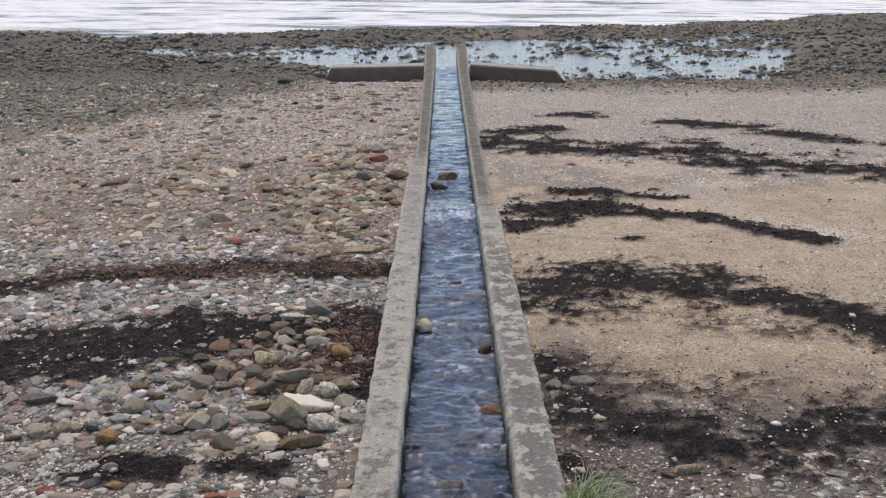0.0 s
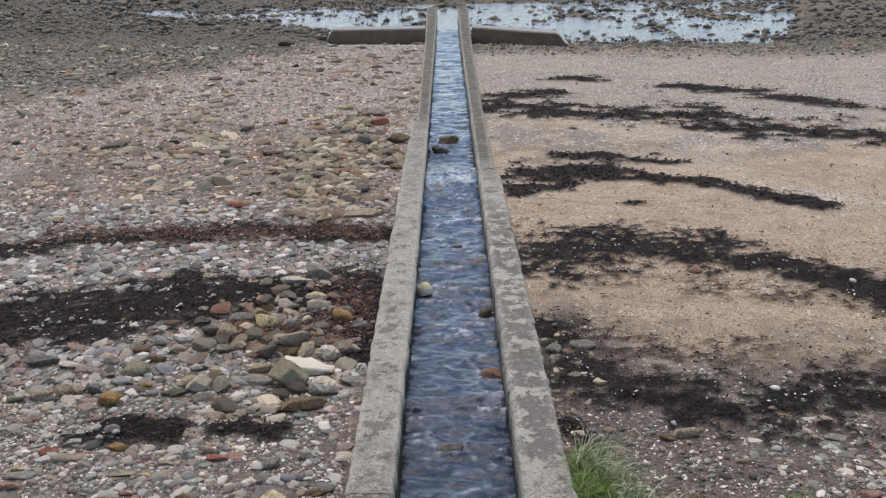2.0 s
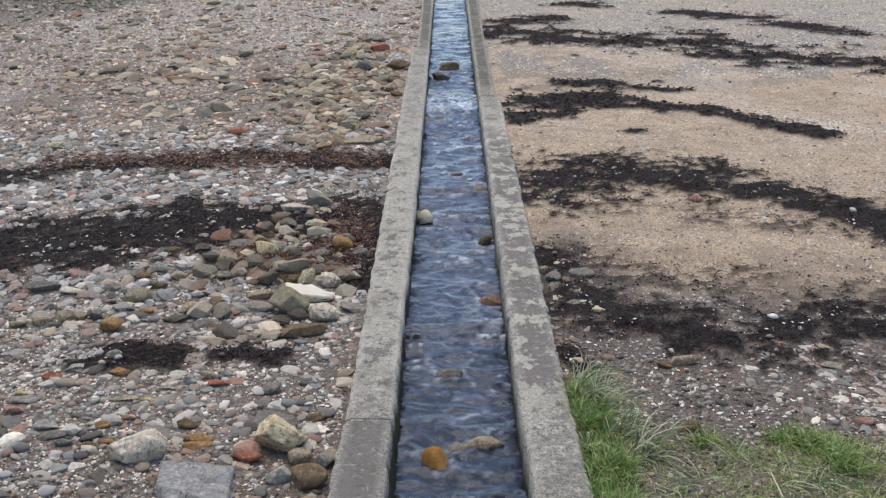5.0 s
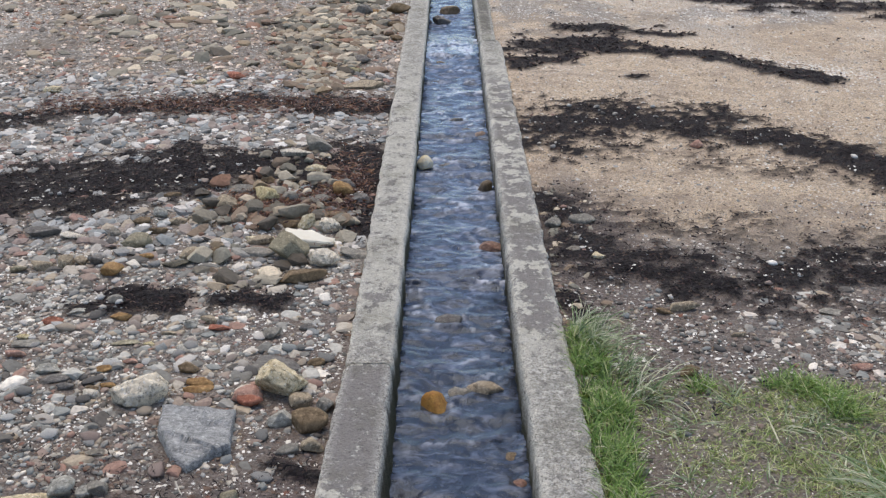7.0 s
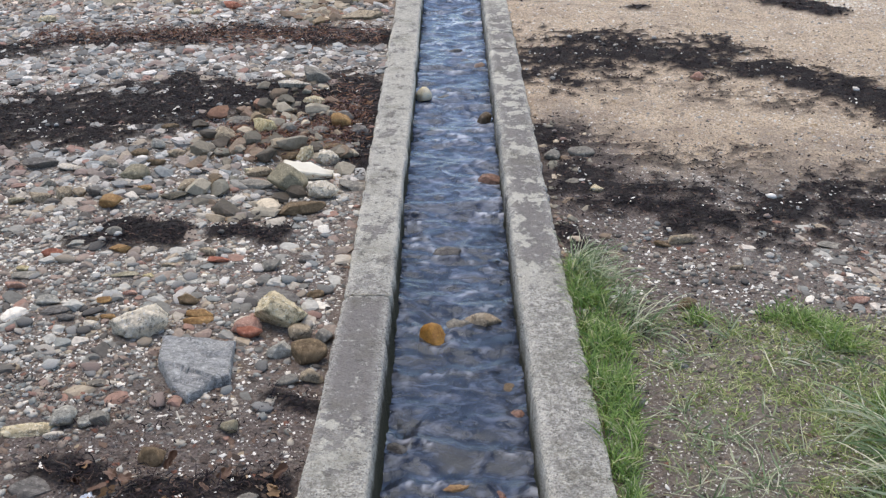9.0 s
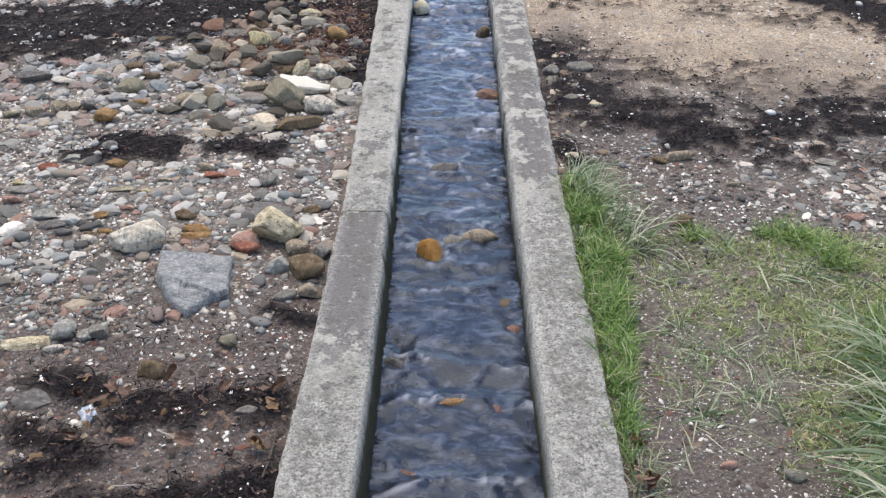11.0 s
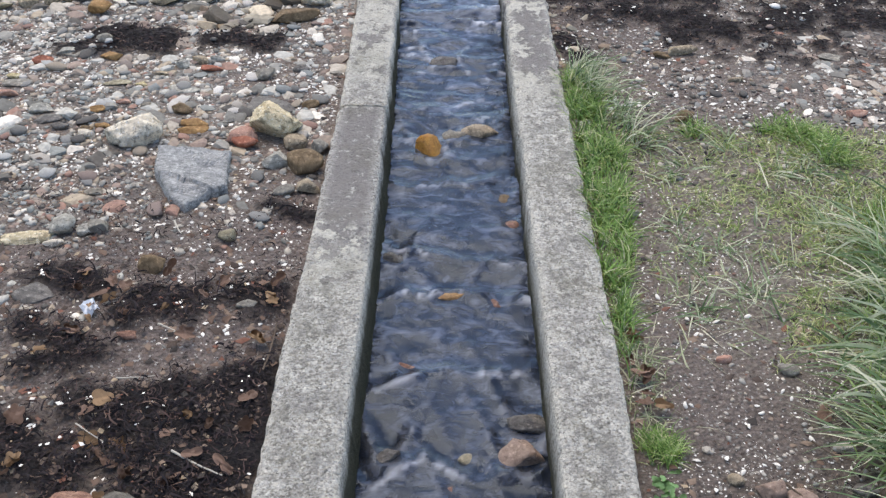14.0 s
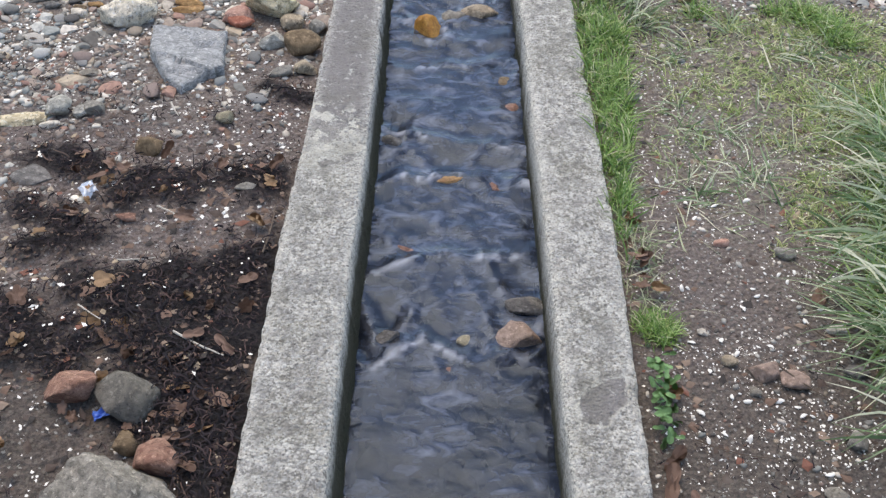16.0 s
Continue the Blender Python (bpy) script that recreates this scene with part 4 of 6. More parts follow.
rock(1.918, 4.769, 0.076, 0.034, 0.011, "grey", "slab", "grey flat stone at the edge of the weed")
rock(1.871, 4.203, 0.048, 0.024, 0.017, "pink", "round", "pinkish cobble in grey gravel")
rock(1.086, 4.132, 0.038, 0.030, 0.026, "umber", "angular", "brown angular stone in dark soil")
rock(1.379, 4.485, 0.036, 0.016, 0.010, "beige", "round", "beige flat pebble in dark soil")
rock(1.793, 7.454, 0.050, 0.044, 0.031, "pink", "round", "pink cobble among weed on sand")
rock(-1.794, 9.294, 0.090, 0.042, 0.030, "red", "round", "brick-red stone on fine shingle")
rock(-2.079, 9.133, 0.064, 0.030, 0.021, "cream", "round", "cream stone on fine shingle")
rock(-0.696, 9.027, 0.183, 0.088, 0.035, "beige", "slab", "tan slab with green algae among stones")
rock(-0.884, 12.124, 0.107, 0.069, 0.059, "slate", "angular", "dark grey stone in the pile by the wall")
rock(-0.781, 13.323, 0.117, 0.072, 0.052, "red", "round", "reddish stone in the pile by the wall")
rock(-0.513, 12.233, 0.127, 0.079, 0.057, "umber", "round", "brown stone against the channel wall")
rock(-0.752, 12.117, 0.082, 0.039, 0.028, "ochre", "round", "ochre stone in the pile by the wall")
rock(-1.109, 12.987, 0.101, 0.049, 0.036, "yellow", "round", "yellowish stone in the pile by the wall")
rock(-0.756, 9.882, 0.078, 0.047, 0.034, "slate", "round", "dark grey stone in the pile")
rock(-3.252, 8.882, 0.070, 0.040, 0.029, "cream", "round", "cream stone on fine shingle")
rock(-1.175, 20.375, 0.188, 0.084, 0.025, "beige", "slab", "flat beige stone near the outfall")
rock(-1.582, 21.776, 0.100, 0.045, 0.031, "grey", "round", "grey stone near the outfall")
rock(-11.912, 39.091, 0.475, 0.290, 0.209, "olive", "round", "low brown boulder at the waterline")
rock(16.484, 47.905, 0.332, 0.212, 0.153, "dark", "round", "dark boulder on the stony bar")
rock(-9.090, 41.775, 0.151, 0.126, 0.091, "dark", "round", "dark rock on the stony bar")
rock(-8.841, 26.364, 0.183, 0.083, 0.029, "umber", "slab", "flat brown stone on the damp beach")
rock(-3.184, 22.653, 0.151, 0.080, 0.068, "dark", "angular", "dark wet rock beside the sill")
rock(-0.987, 1.860, 0.07, 0.06, 0.048, "redbrown", "round", "smooth red and brown cobble on dark soil")
rock(-0.828, 1.822, 0.08, 0.072, 0.05, "charcoal", "peak", "smooth grey wedge-shaped stone on dark soil")
rock(-0.712, 1.622, 0.064, 0.05, 0.042, "redbrown", "round", "rounded red-brown cobble among dead leaves")
rock(-0.805, 1.49, 0.15, 0.1, 0.07, "rough", "peak", "large rough light-grey boulder on dark soil")
rock(-0.800, 1.684, 0.030, 0.032, 0.023, "umber", "round", "small brown stone between two cobbles")
def broken_slab(x, y, outline, thick, colour, label):
    """A flat split stone of uneven outline, with a stepped break across its top."""
    bm = bmesh.new()
    ring = []
    for (ax, ay), (bx, by) in zip(outline, outline[1:] + outline[:1]):
        for k in range(8):
            u = k / 8
            j = noise.noise((ax * 40 + u * 6, ay * 40, 1.7)) * 0.008
            ring.append((ax + (bx - ax) * u + j, ay + (by - ay) * u - j))
    rows = []
    for s_, z_ in ((1.03, -0.5), (1.03, 0.25), (1.0, 0.42), (0.95, 0.5), (0.86, 0.52), (0.76, 0.53), (0.66, 0.54), (0.55, 0.55), (0.44, 0.55), (0.33, 0.55), (0.2, 0.55), (0.08, 0.55)):
        row = []
        for px_, py_ in ring:
            q = Vector((px_ * s_, py_ * s_, z_ * thick))
            split = 1 if q.y + 0.45 * q.x + 0.012 * noise.noise((q.x * 30, q.y * 30, 0)) < -0.055 else 0
            leaf_ = math.floor((q.y + 0.5 * q.x) * 16 + 1.5 * noise.noise((q.x * 9, q.y * 9, 4.0)))
            q.z += (0.006 * noise.noise(q * 16) + 0.012 * noise.noise((leaf_ * 3.1, 0.5, 0.2)) - 0.014 * split) * (z_ > 0)
            row.append(bm.verts.new(q))
        rows.append(row)
    n = len(ring)
    for a, b in zip(rows, rows[1:]):
        for k in range(n):
            bm.faces.new((a[k], a[(k + 1) % n], b[(k + 1) % n], b[k]))
    bm.faces.new(rows[-1])
    bmesh.ops.recalc_face_normals(bm, faces=bm.faces[:])
    me = bpy.data.meshes.new("slab")
    bm.to_mesh(me)
    bm.free()
    if (colour, False) not in COLOURS:
        COLOURS[(colour, False)] = colour_stone(colour)
    FOOT.append((x, y, 0.15))
    ob = thing("stone_slab", me, COLOURS[(colour, False)], label, "stone")
    ob.matrix_world = pose(x, y, float(ground_z(np.array(x), np.array(y))) + 0.018, -5, 2, 0)


broken_slab(-0.97, 3.55, [(-0.16, 0.2), (0.13, 0.185), (0.155, -0.07), (0.1, -0.1), (0.02, -0.205), (-0.05, -0.14), (-0.14, 0.04)], 0.07, "slateblue", "blue-grey broken slab on the shingle")
rock(-0.812, 3.874, 0.060, 0.041, 0.030, "pink", "round", "pink and white rock by the cream boulder")
rock(-0.649, 3.707, 0.054, 0.044, 0.032, "bluegrey", "round", "smooth blue-grey cobble beside the wall")
rock(-0.528, 3.668, 0.071, 0.055, 0.040, "umber", "round", "brown rounded rock beside the wall")
rock(-0.585, 3.857, 0.048, 0.037, 0.027, "beige", "round", "pinkish beige stone beside the wall")
rock(-0.480, 3.819, 0.038, 0.041, 0.029, "grey", "round", "grey stone wedged by the wall")
rock(-0.599, 3.484, 0.051, 0.025, 0.018, "grey", "round", "grey flat cobble in dark soil")
rock(-0.496, 3.514, 0.045, 0.040, 0.029, "beige", "round", "beige speckled cobble by the wall")
rock(-1.355, 2.820, 0.068, 0.045, 0.018, "slate", "slab", "dark grey flat stone in the weed")
rock(-1.376, 3.222, 0.046, 0.043, 0.031, "bluegrey", "round", "blue-grey smooth cobble in a cluster")
rock(-1.292, 3.204, 0.031, 0.024, 0.017, "bluegrey", "round", "blue-grey round pebble in a cluster")
rock(-1.247, 3.226, 0.035, 0.033, 0.024, "grey", "round", "grey round pebble in a cluster")
rock(-1.388, 3.127, 0.037, 0.018, 0.013, "white", "round", "white oval pebble in a cluster")
rock(-1.496, 3.162, 0.088, 0.040, 0.012, "cream", "round", "long cream cobble on dark soil")
rock(-0.764, 3.168, 0.030, 0.030, 0.022, "olive", "round", "olive stone in dark soil")
rock(-0.628, 2.779, 0.041, 0.023, 0.016, "grey", "round", "grey rounded stone in weed")
rock(-0.998, 2.987, 0.048, 0.040, 0.029, "umber", "round", "dull brown cobble in dark soil")
rock(-1.327, 3.468, 0.039, 0.018, 0.010, "pale", "round", "pale flat pebble on gravel")
rock(-1.028, 3.953, 0.064, 0.029, 0.009, "ochre", "round", "ochre flat stone on gravel")
rock(-0.998, 2.605, 0.035, 0.017, 0.013, "redbrown", "round", "reddish stone in the weed")
rock(0.961, 1.976, 0.042, 0.029, 0.021, "pinkbrown", "round", "dull brown stone in dark soil")
rock(1.049, 1.947, 0.043, 0.028, 0.020, "pinkbrown", "round", "grey-brown stone in dark soil")
rock(1.219, 2.154, 0.032, 0.016, 0.012, "white", "round", "white oval stone in dark soil")
rock(0.941, 2.543, 0.028, 0.016, 0.011, "pink", "round", "pinkish pebble in dark soil")
rock(1.139, 2.495, 0.036, 0.022, 0.016, "grey", "round", "grey pebble in dark soil")
rock(0.870, 2.014, 0.024, 0.018, 0.013, "beige", "round", "beige pebble in dark soil")
rock(1.169, 1.732, 0.030, 0.030, 0.021, "grey", "round", "grey pebble in dark soil")
rock(1.066, 1.559, 0.029, 0.019, 0.014, "pale", "round", "light grey pebble in dark soil")
rock(1.234, 1.988, 0.038, 0.021, 0.015, "slate", "round", "blue-grey stone under grass")
rock(0.926, 1.906, 0.017, 0.014, 0.010, "pale", "round", "pale pebble in dark soil")
rock(0.808, 2.131, 0.012, 0.011, 0.008, "white", "round", "small white pebble in dark soil")
rock(0.756, 3.373, 0.026, 0.020, 0.015, "grey", "round", "grey pebble at the edge of the grass")
rock(-1.856, 5.697, 0.027, 0.031, 0.022, "pale", "round", "light grey rounded cobble bedded in mixed shingle")
rock(-2.128, 5.402, 0.039, 0.033, 0.024, "grey", "round", "grey rounded cobble bedded in mixed shingle")
rock(-1.850, 5.289, 0.038, 0.031, 0.026, "slate", "angular", "dark grey broken stone bedded in mixed shingle")
rock(-1.925, 5.287, 0.038, 0.029, 0.021, "beige", "round", "beige rounded cobble bedded in mixed shingle")
rock(-2.008, 5.265, 0.038, 0.037, 0.031, "beige", "angular", "beige broken stone bedded in mixed shingle")
rock(-2.118, 5.235, 0.063, 0.032, 0.023, "beige", "round", "beige rounded cobble bedded in mixed shingle")
rock(-2.223, 5.195, 0.044, 0.026, 0.019, "olive", "round", "greenish grey rounded cobble bedded in mixed shingle")
rock(-1.600, 5.372, 0.038, 0.020, 0.014, "ochre", "round", "ochre rounded cobble bedded in mixed shingle")
rock(-1.627, 5.744, 0.050, 0.024, 0.018, "umber", "round", "brown rounded cobble bedded in mixed shingle")
rock(-1.543, 5.873, 0.054, 0.028, 0.020, "beige", "round", "beige rounded cobble among brown weed and stones")
rock(-1.455, 5.938, 0.044, 0.022, 0.016, "beige", "round", "beige rounded cobble among brown weed and stones")
rock(-1.667, 5.981, 0.045, 0.032, 0.027, "bluegrey", "angular", "blue-grey broken stone among brown weed and stones")
rock(-1.672, 6.297, 0.061, 0.027, 0.015, "umber", "round", "brown rounded cobble among brown weed and stones")
rock(-1.750, 5.873, 0.051, 0.025, 0.018, "umber", "round", "brown rounded cobble among brown weed and stones")
rock(-1.757, 4.686, 0.055, 0.025, 0.016, "bluegrey", "round", "blue-grey rounded cobble bedded in mixed shingle")
rock(-1.619, 4.809, 0.041, 0.029, 0.021, "grey", "round", "grey rounded cobble bedded in mixed shingle")
rock(-1.542, 4.646, 0.054, 0.024, 0.015, "ochre", "angular", "ochre broken stone bedded in mixed shingle")
rock(-1.713, 4.097, 0.052, 0.025, 0.018, "bluegrey", "round", "blue-grey rounded cobble bedded in mixed shingle")
rock(-1.934, 4.413, 0.033, 0.015, 0.011, "yellow", "round", "yellowish rounded cobble bedded in mixed shingle")
rock(-1.892, 4.350, 0.061, 0.029, 0.012, "grey", "slab", "grey flat stone bedded in mixed shingle")
rock(-1.450, 4.372, 0.057, 0.025, 0.010, "olive", "slab", "greenish grey flat stone bedded in mixed shingle")
rock(-1.338, 4.367, 0.035, 0.016, 0.009, "yellow", "round", "yellowish rounded cobble bedded in mixed shingle")
rock(-1.378, 4.188, 0.034, 0.016, 0.011, "pink", "round", "pink rounded cobble bedded in mixed shingle")
rock(-1.275, 4.164, 0.023, 0.016, 0.011, "pale", "round", "light grey rounded cobble bedded in mixed shingle")
rock(-1.471, 4.107, 0.031, 0.018, 0.013, "ochre", "round", "ochre rounded cobble bedded in mixed shingle")
rock(-1.654, 4.013, 0.064, 0.029, 0.009, "slate", "round", "dark grey rounded cobble bedded in mixed shingle")
rock(-1.591, 3.952, 0.038, 0.020, 0.014, "slate", "round", "dark grey rounded cobble bedded in mixed shingle")
rock(-1.416, 3.973, 0.035, 0.016, 0.011, "ochre", "round", "ochre rounded cobble bedded in mixed shingle")
rock(-1.477, 3.922, 0.033, 0.024, 0.017, "umber", "round", "brown rounded cobble bedded in mixed shingle")
rock(-1.276, 4.493, 0.033, 0.015, 0.010, "beige", "round", "beige rounded cobble bedded in mixed shingle")
rock(-1.191, 4.566, 0.033, 0.024, 0.017, "bluegrey", "round", "blue-grey rounded cobble bedded in mixed shingle")
rock(-1.134, 4.320, 0.063, 0.028, 0.010, "bluegrey", "slab", "blue-grey flat stone bedded in mixed shingle")
rock(-1.116, 4.618, 0.039, 0.022, 0.016, "beige", "round", "beige rounded cobble bedded in mixed shingle")
rock(-1.039, 4.643, 0.036, 0.017, 0.012, "bluegrey", "round", "blue-grey rounded cobble bedded in mixed shingle")
rock(-1.169, 4.225, 0.023, 0.018, 0.013, "pink", "round", "pink rounded cobble bedded in mixed shingle")
rock(-1.114, 4.130, 0.051, 0.031, 0.022, "umber", "round", "brown rounded cobble bedded in mixed shingle")
rock(-0.635, 4.546, 0.040, 0.019, 0.014, "slate", "round", "dark grey rounded cobble bedded in mixed shingle")
rock(-0.793, 4.472, 0.045, 0.028, 0.024, "grey", "angular", "grey broken stone bedded in mixed shingle")
rock(-0.558, 4.199, 0.038, 0.018, 0.013, "umber", "round", "brown rounded cobble bedded in mixed shingle")
rock(-0.937, 6.263, 0.059, 0.041, 0.035, "grey", "angular", "grey broken stone among brown weed and stones")
rock(-0.889, 6.162, 0.052, 0.026, 0.018, "umber", "round", "brown rounded cobble among brown weed and stones")
rock(-0.745, 6.250, 0.087, 0.039, 0.024, "grey", "round", "grey rounded cobble among brown weed and stones")
rock(-0.625, 6.470, 0.064, 0.045, 0.038, "slate", "angular", "dark grey broken stone among brown weed and stones")
rock(-0.503, 6.257, 0.052, 0.042, 0.030, "slate", "round", "dark grey rounded cobble among brown weed and stones")
rock(-1.116, 6.567, 0.047, 0.034, 0.025, "umber", "round", "brown rounded cobble among brown weed and stones")
rock(-0.638, 6.025, 0.101, 0.045, 0.014, "umber", "slab", "brown flat stone among brown weed and stones")
rock(-0.865, 5.835, 0.059, 0.027, 0.020, "umber", "round", "brown rounded cobble among brown weed and stones")
rock(-1.004, 5.889, 0.057, 0.025, 0.017, "redbrown", "round", "reddish brown rounded cobble among brown weed and stones")
rock(-1.029, 5.626, 0.077, 0.035, 0.015, "cream", "round", "cream rounded cobble bedded in mixed shingle")
rock(-1.003, 5.499, 0.069, 0.031, 0.012, "pinkbrown", "round", "pinkish brown rounded cobble bedded in mixed shingle")
rock(-1.441, 13.862, 0.065, 0.042, 0.030, "cream", "round", "cream rounded cobble in the heap beside the wall")
rock(-1.288, 14.491, 0.105, 0.047, 0.023, "yellow", "round", "yellowish rounded cobble in the heap beside the wall")
rock(-0.850, 14.044, 0.094, 0.054, 0.046, "grey", "angular", "grey broken stone in the heap beside the wall")
rock(-0.933, 13.353, 0.104, 0.051, 0.044, "beige", "angular", "beige broken stone in the heap beside the wall")
rock(-1.265, 12.663, 0.086, 0.039, 0.020, "umber", "round", "brown rounded cobble in the heap beside the wall")
rock(-1.262, 11.364, 0.066, 0.035, 0.030, "cream", "angular", "cream broken stone in the heap beside the wall")
rock(-1.141, 11.592, 0.049, 0.031, 0.022, "cream", "round", "cream rounded cobble in the heap beside the wall")
rock(-1.095, 12.186, 0.070, 0.033, 0.024, "umber", "round", "brown rounded cobble in the heap beside the wall")
rock(-0.871, 11.510, 0.090, 0.041, 0.019, "umber", "round", "brown rounded cobble in the heap beside the wall")
rock(-0.917, 10.948, 0.075, 0.042, 0.017, "beige", "slab", "beige flat stone in the heap beside the wall")
rock(-1.128, 10.663, 0.042, 0.033, 0.028, "cream", "angular", "cream broken stone in the heap beside the wall")
rock(-1.437, 12.443, 0.104, 0.047, 0.021, "grey", "round", "grey rounded cobble in the heap beside the wall")
rock(-0.513, 11.494, 0.090, 0.043, 0.031, "umber", "round", "brown rounded cobble in the heap beside the wall")
rock(-0.631, 11.696, 0.073, 0.033, 0.022, "slate", "round", "dark grey rounded cobble in the heap beside the wall")
rock(-0.673, 10.966, 0.098, 0.044, 0.013, "grey", "slab", "grey flat stone in the heap beside the wall")
rock(-1.151, 10.188, 0.040, 0.027, 0.020, "red", "round", "brick-red rounded cobble in the heap beside the wall")
rock(-1.036, 9.322, 0.055, 0.025, 0.018, "umber", "round", "brown rounded cobble in the heap beside the wall")
rock(-0.802, 9.534, 0.066, 0.031, 0.027, "yellow", "angular", "yellowish broken stone in the heap beside the wall")
rock(-1.002, 9.740, 0.052, 0.026, 0.019, "umber", "round", "brown rounded cobble in the heap beside the wall")
rock(-0.486, 10.841, 0.062, 0.035, 0.025, "umber", "round", "brown rounded cobble in the heap beside the wall")
stream_rock(-0.139, 7.600, 0.062, 0.056, 0.047, "ivory", "knob", "round cream stone standing in the stream", -0.16)
stream_rock(-0.002, 7.342, 0.113, 0.051, 0.035, "slate", "angular", "dark stone just under the running water", -0.236)
stream_rock(0.283, 7.074, 0.046, 0.042, 0.05, "umber", "angular", "dark mottled stone against the channel wall", -0.167)
stream_rock(0.295, 5.982, 0.072, 0.05, 0.042, "redbrown", "angular", "red-brown stone in the running water", -0.18)
stream_rock(0.285, 5.656, 0.058, 0.049, 0.036, "grey", "round", "grey stone under the water", -0.21)
stream_rock(0.035, 5.004, 0.071, 0.042, 0.036, "slate", "angular", "dark weedy stone in the stream", -0.19)
stream_rock(-0.019, 4.127, 0.07, 0.06, 0.072, "orange", "angular", "bright orange-brown stone in the stream", -0.19)
stream_rock(0.193, 4.287, 0.092, 0.056, 0.041, "beige", "round", "brown stone under shallow water", -0.205)
stream_rock(0.073, 4.251, 0.062, 0.045, 0.03, "pale", "round", "pale flat stone under shallow water", -0.205)
stream_rock(0.285, 3.703, 0.052, 0.046, 0.033, "umber", "round", "grey-brown stone under the water by the channel wall", -0.236)
stream_rock(0.304, 3.528, 0.046, 0.046, 0.039, "redbrown", "angular", "mottled red stone under the water by the channel wall", -0.22)
stream_rock(0.045, 3.059, 0.068, 0.030, 0.024, "ochre", "angular", "ochre gravelly lump under the water", -0.21)
stream_rock(0.242, 3.015, 0.042, 0.031, 0.022, "redbrown", "round", "reddish stone under the water", -0.21)
stream_rock(0.280, 2.262, 0.077, 0.064, 0.054, "pinkbrown", "angular", "large pinkish brown stone in the stream", -0.18)
stream_rock(-0.135, 2.263, 0.040, 0.025, 0.021, "slate", "angular", "dark green stone in the stream", -0.19)
stream_rock(0.064, 2.111, 0.044, 0.030, 0.022, "redbrown", "round", "reddish stone under the water", -0.25)
stream_rock(-0.157, 3.310, 0.049, 0.037, 0.032, "slate", "angular", "dark stone by the channel wall", -0.19)
stream_rock(0.055, 13.259, 0.124, 0.064, 0.046, "umber", "round", "brown stone breaking the stream", -0.18)
stream_rock(-0.040, 12.738, 0.100, 0.045, 0.035, "slate", "angular", "dark stone breaking the stream", -0.19)
stream_rock(-0.044, 10.492, 0.094, 0.042, 0.027, "umber", "round", "brown flat stone breaking the stream", -0.18)
stream_rock(0.102, 8.673, 0.061, 0.032, 0.027, "slate", "angular", "dark stone breaking the stream", -0.19)
stream_rock(0.262, 8.201, 0.085, 0.06, 0.034, "pinkbrown", "round", "pinkish brown stone under the stream by the wall", -0.21)
stream_rock(0.170, 8.310, 0.076, 0.034, 0.025, "slate", "angular", "dark stone under the water", -0.21)
stream_rock(0.070, 8.101, 0.053, 0.024, 0.019, "slate", "angular", "dark stone under the stream", -0.21)
stream_rock(0.317, 2.413, 0.066, 0.031, 0.027, "slate", "angular", "dark stone beside the larger one", -0.19)
stream_rock(-0.083, 2.655, 0.059, 0.040, 0.029, "redbrown", "round", "brown stone under the rippled water", -0.25)
stream_rock(0.109, 2.247, 0.040, 0.029, 0.021, "olive", "round", "greenish stone under the water", -0.25)

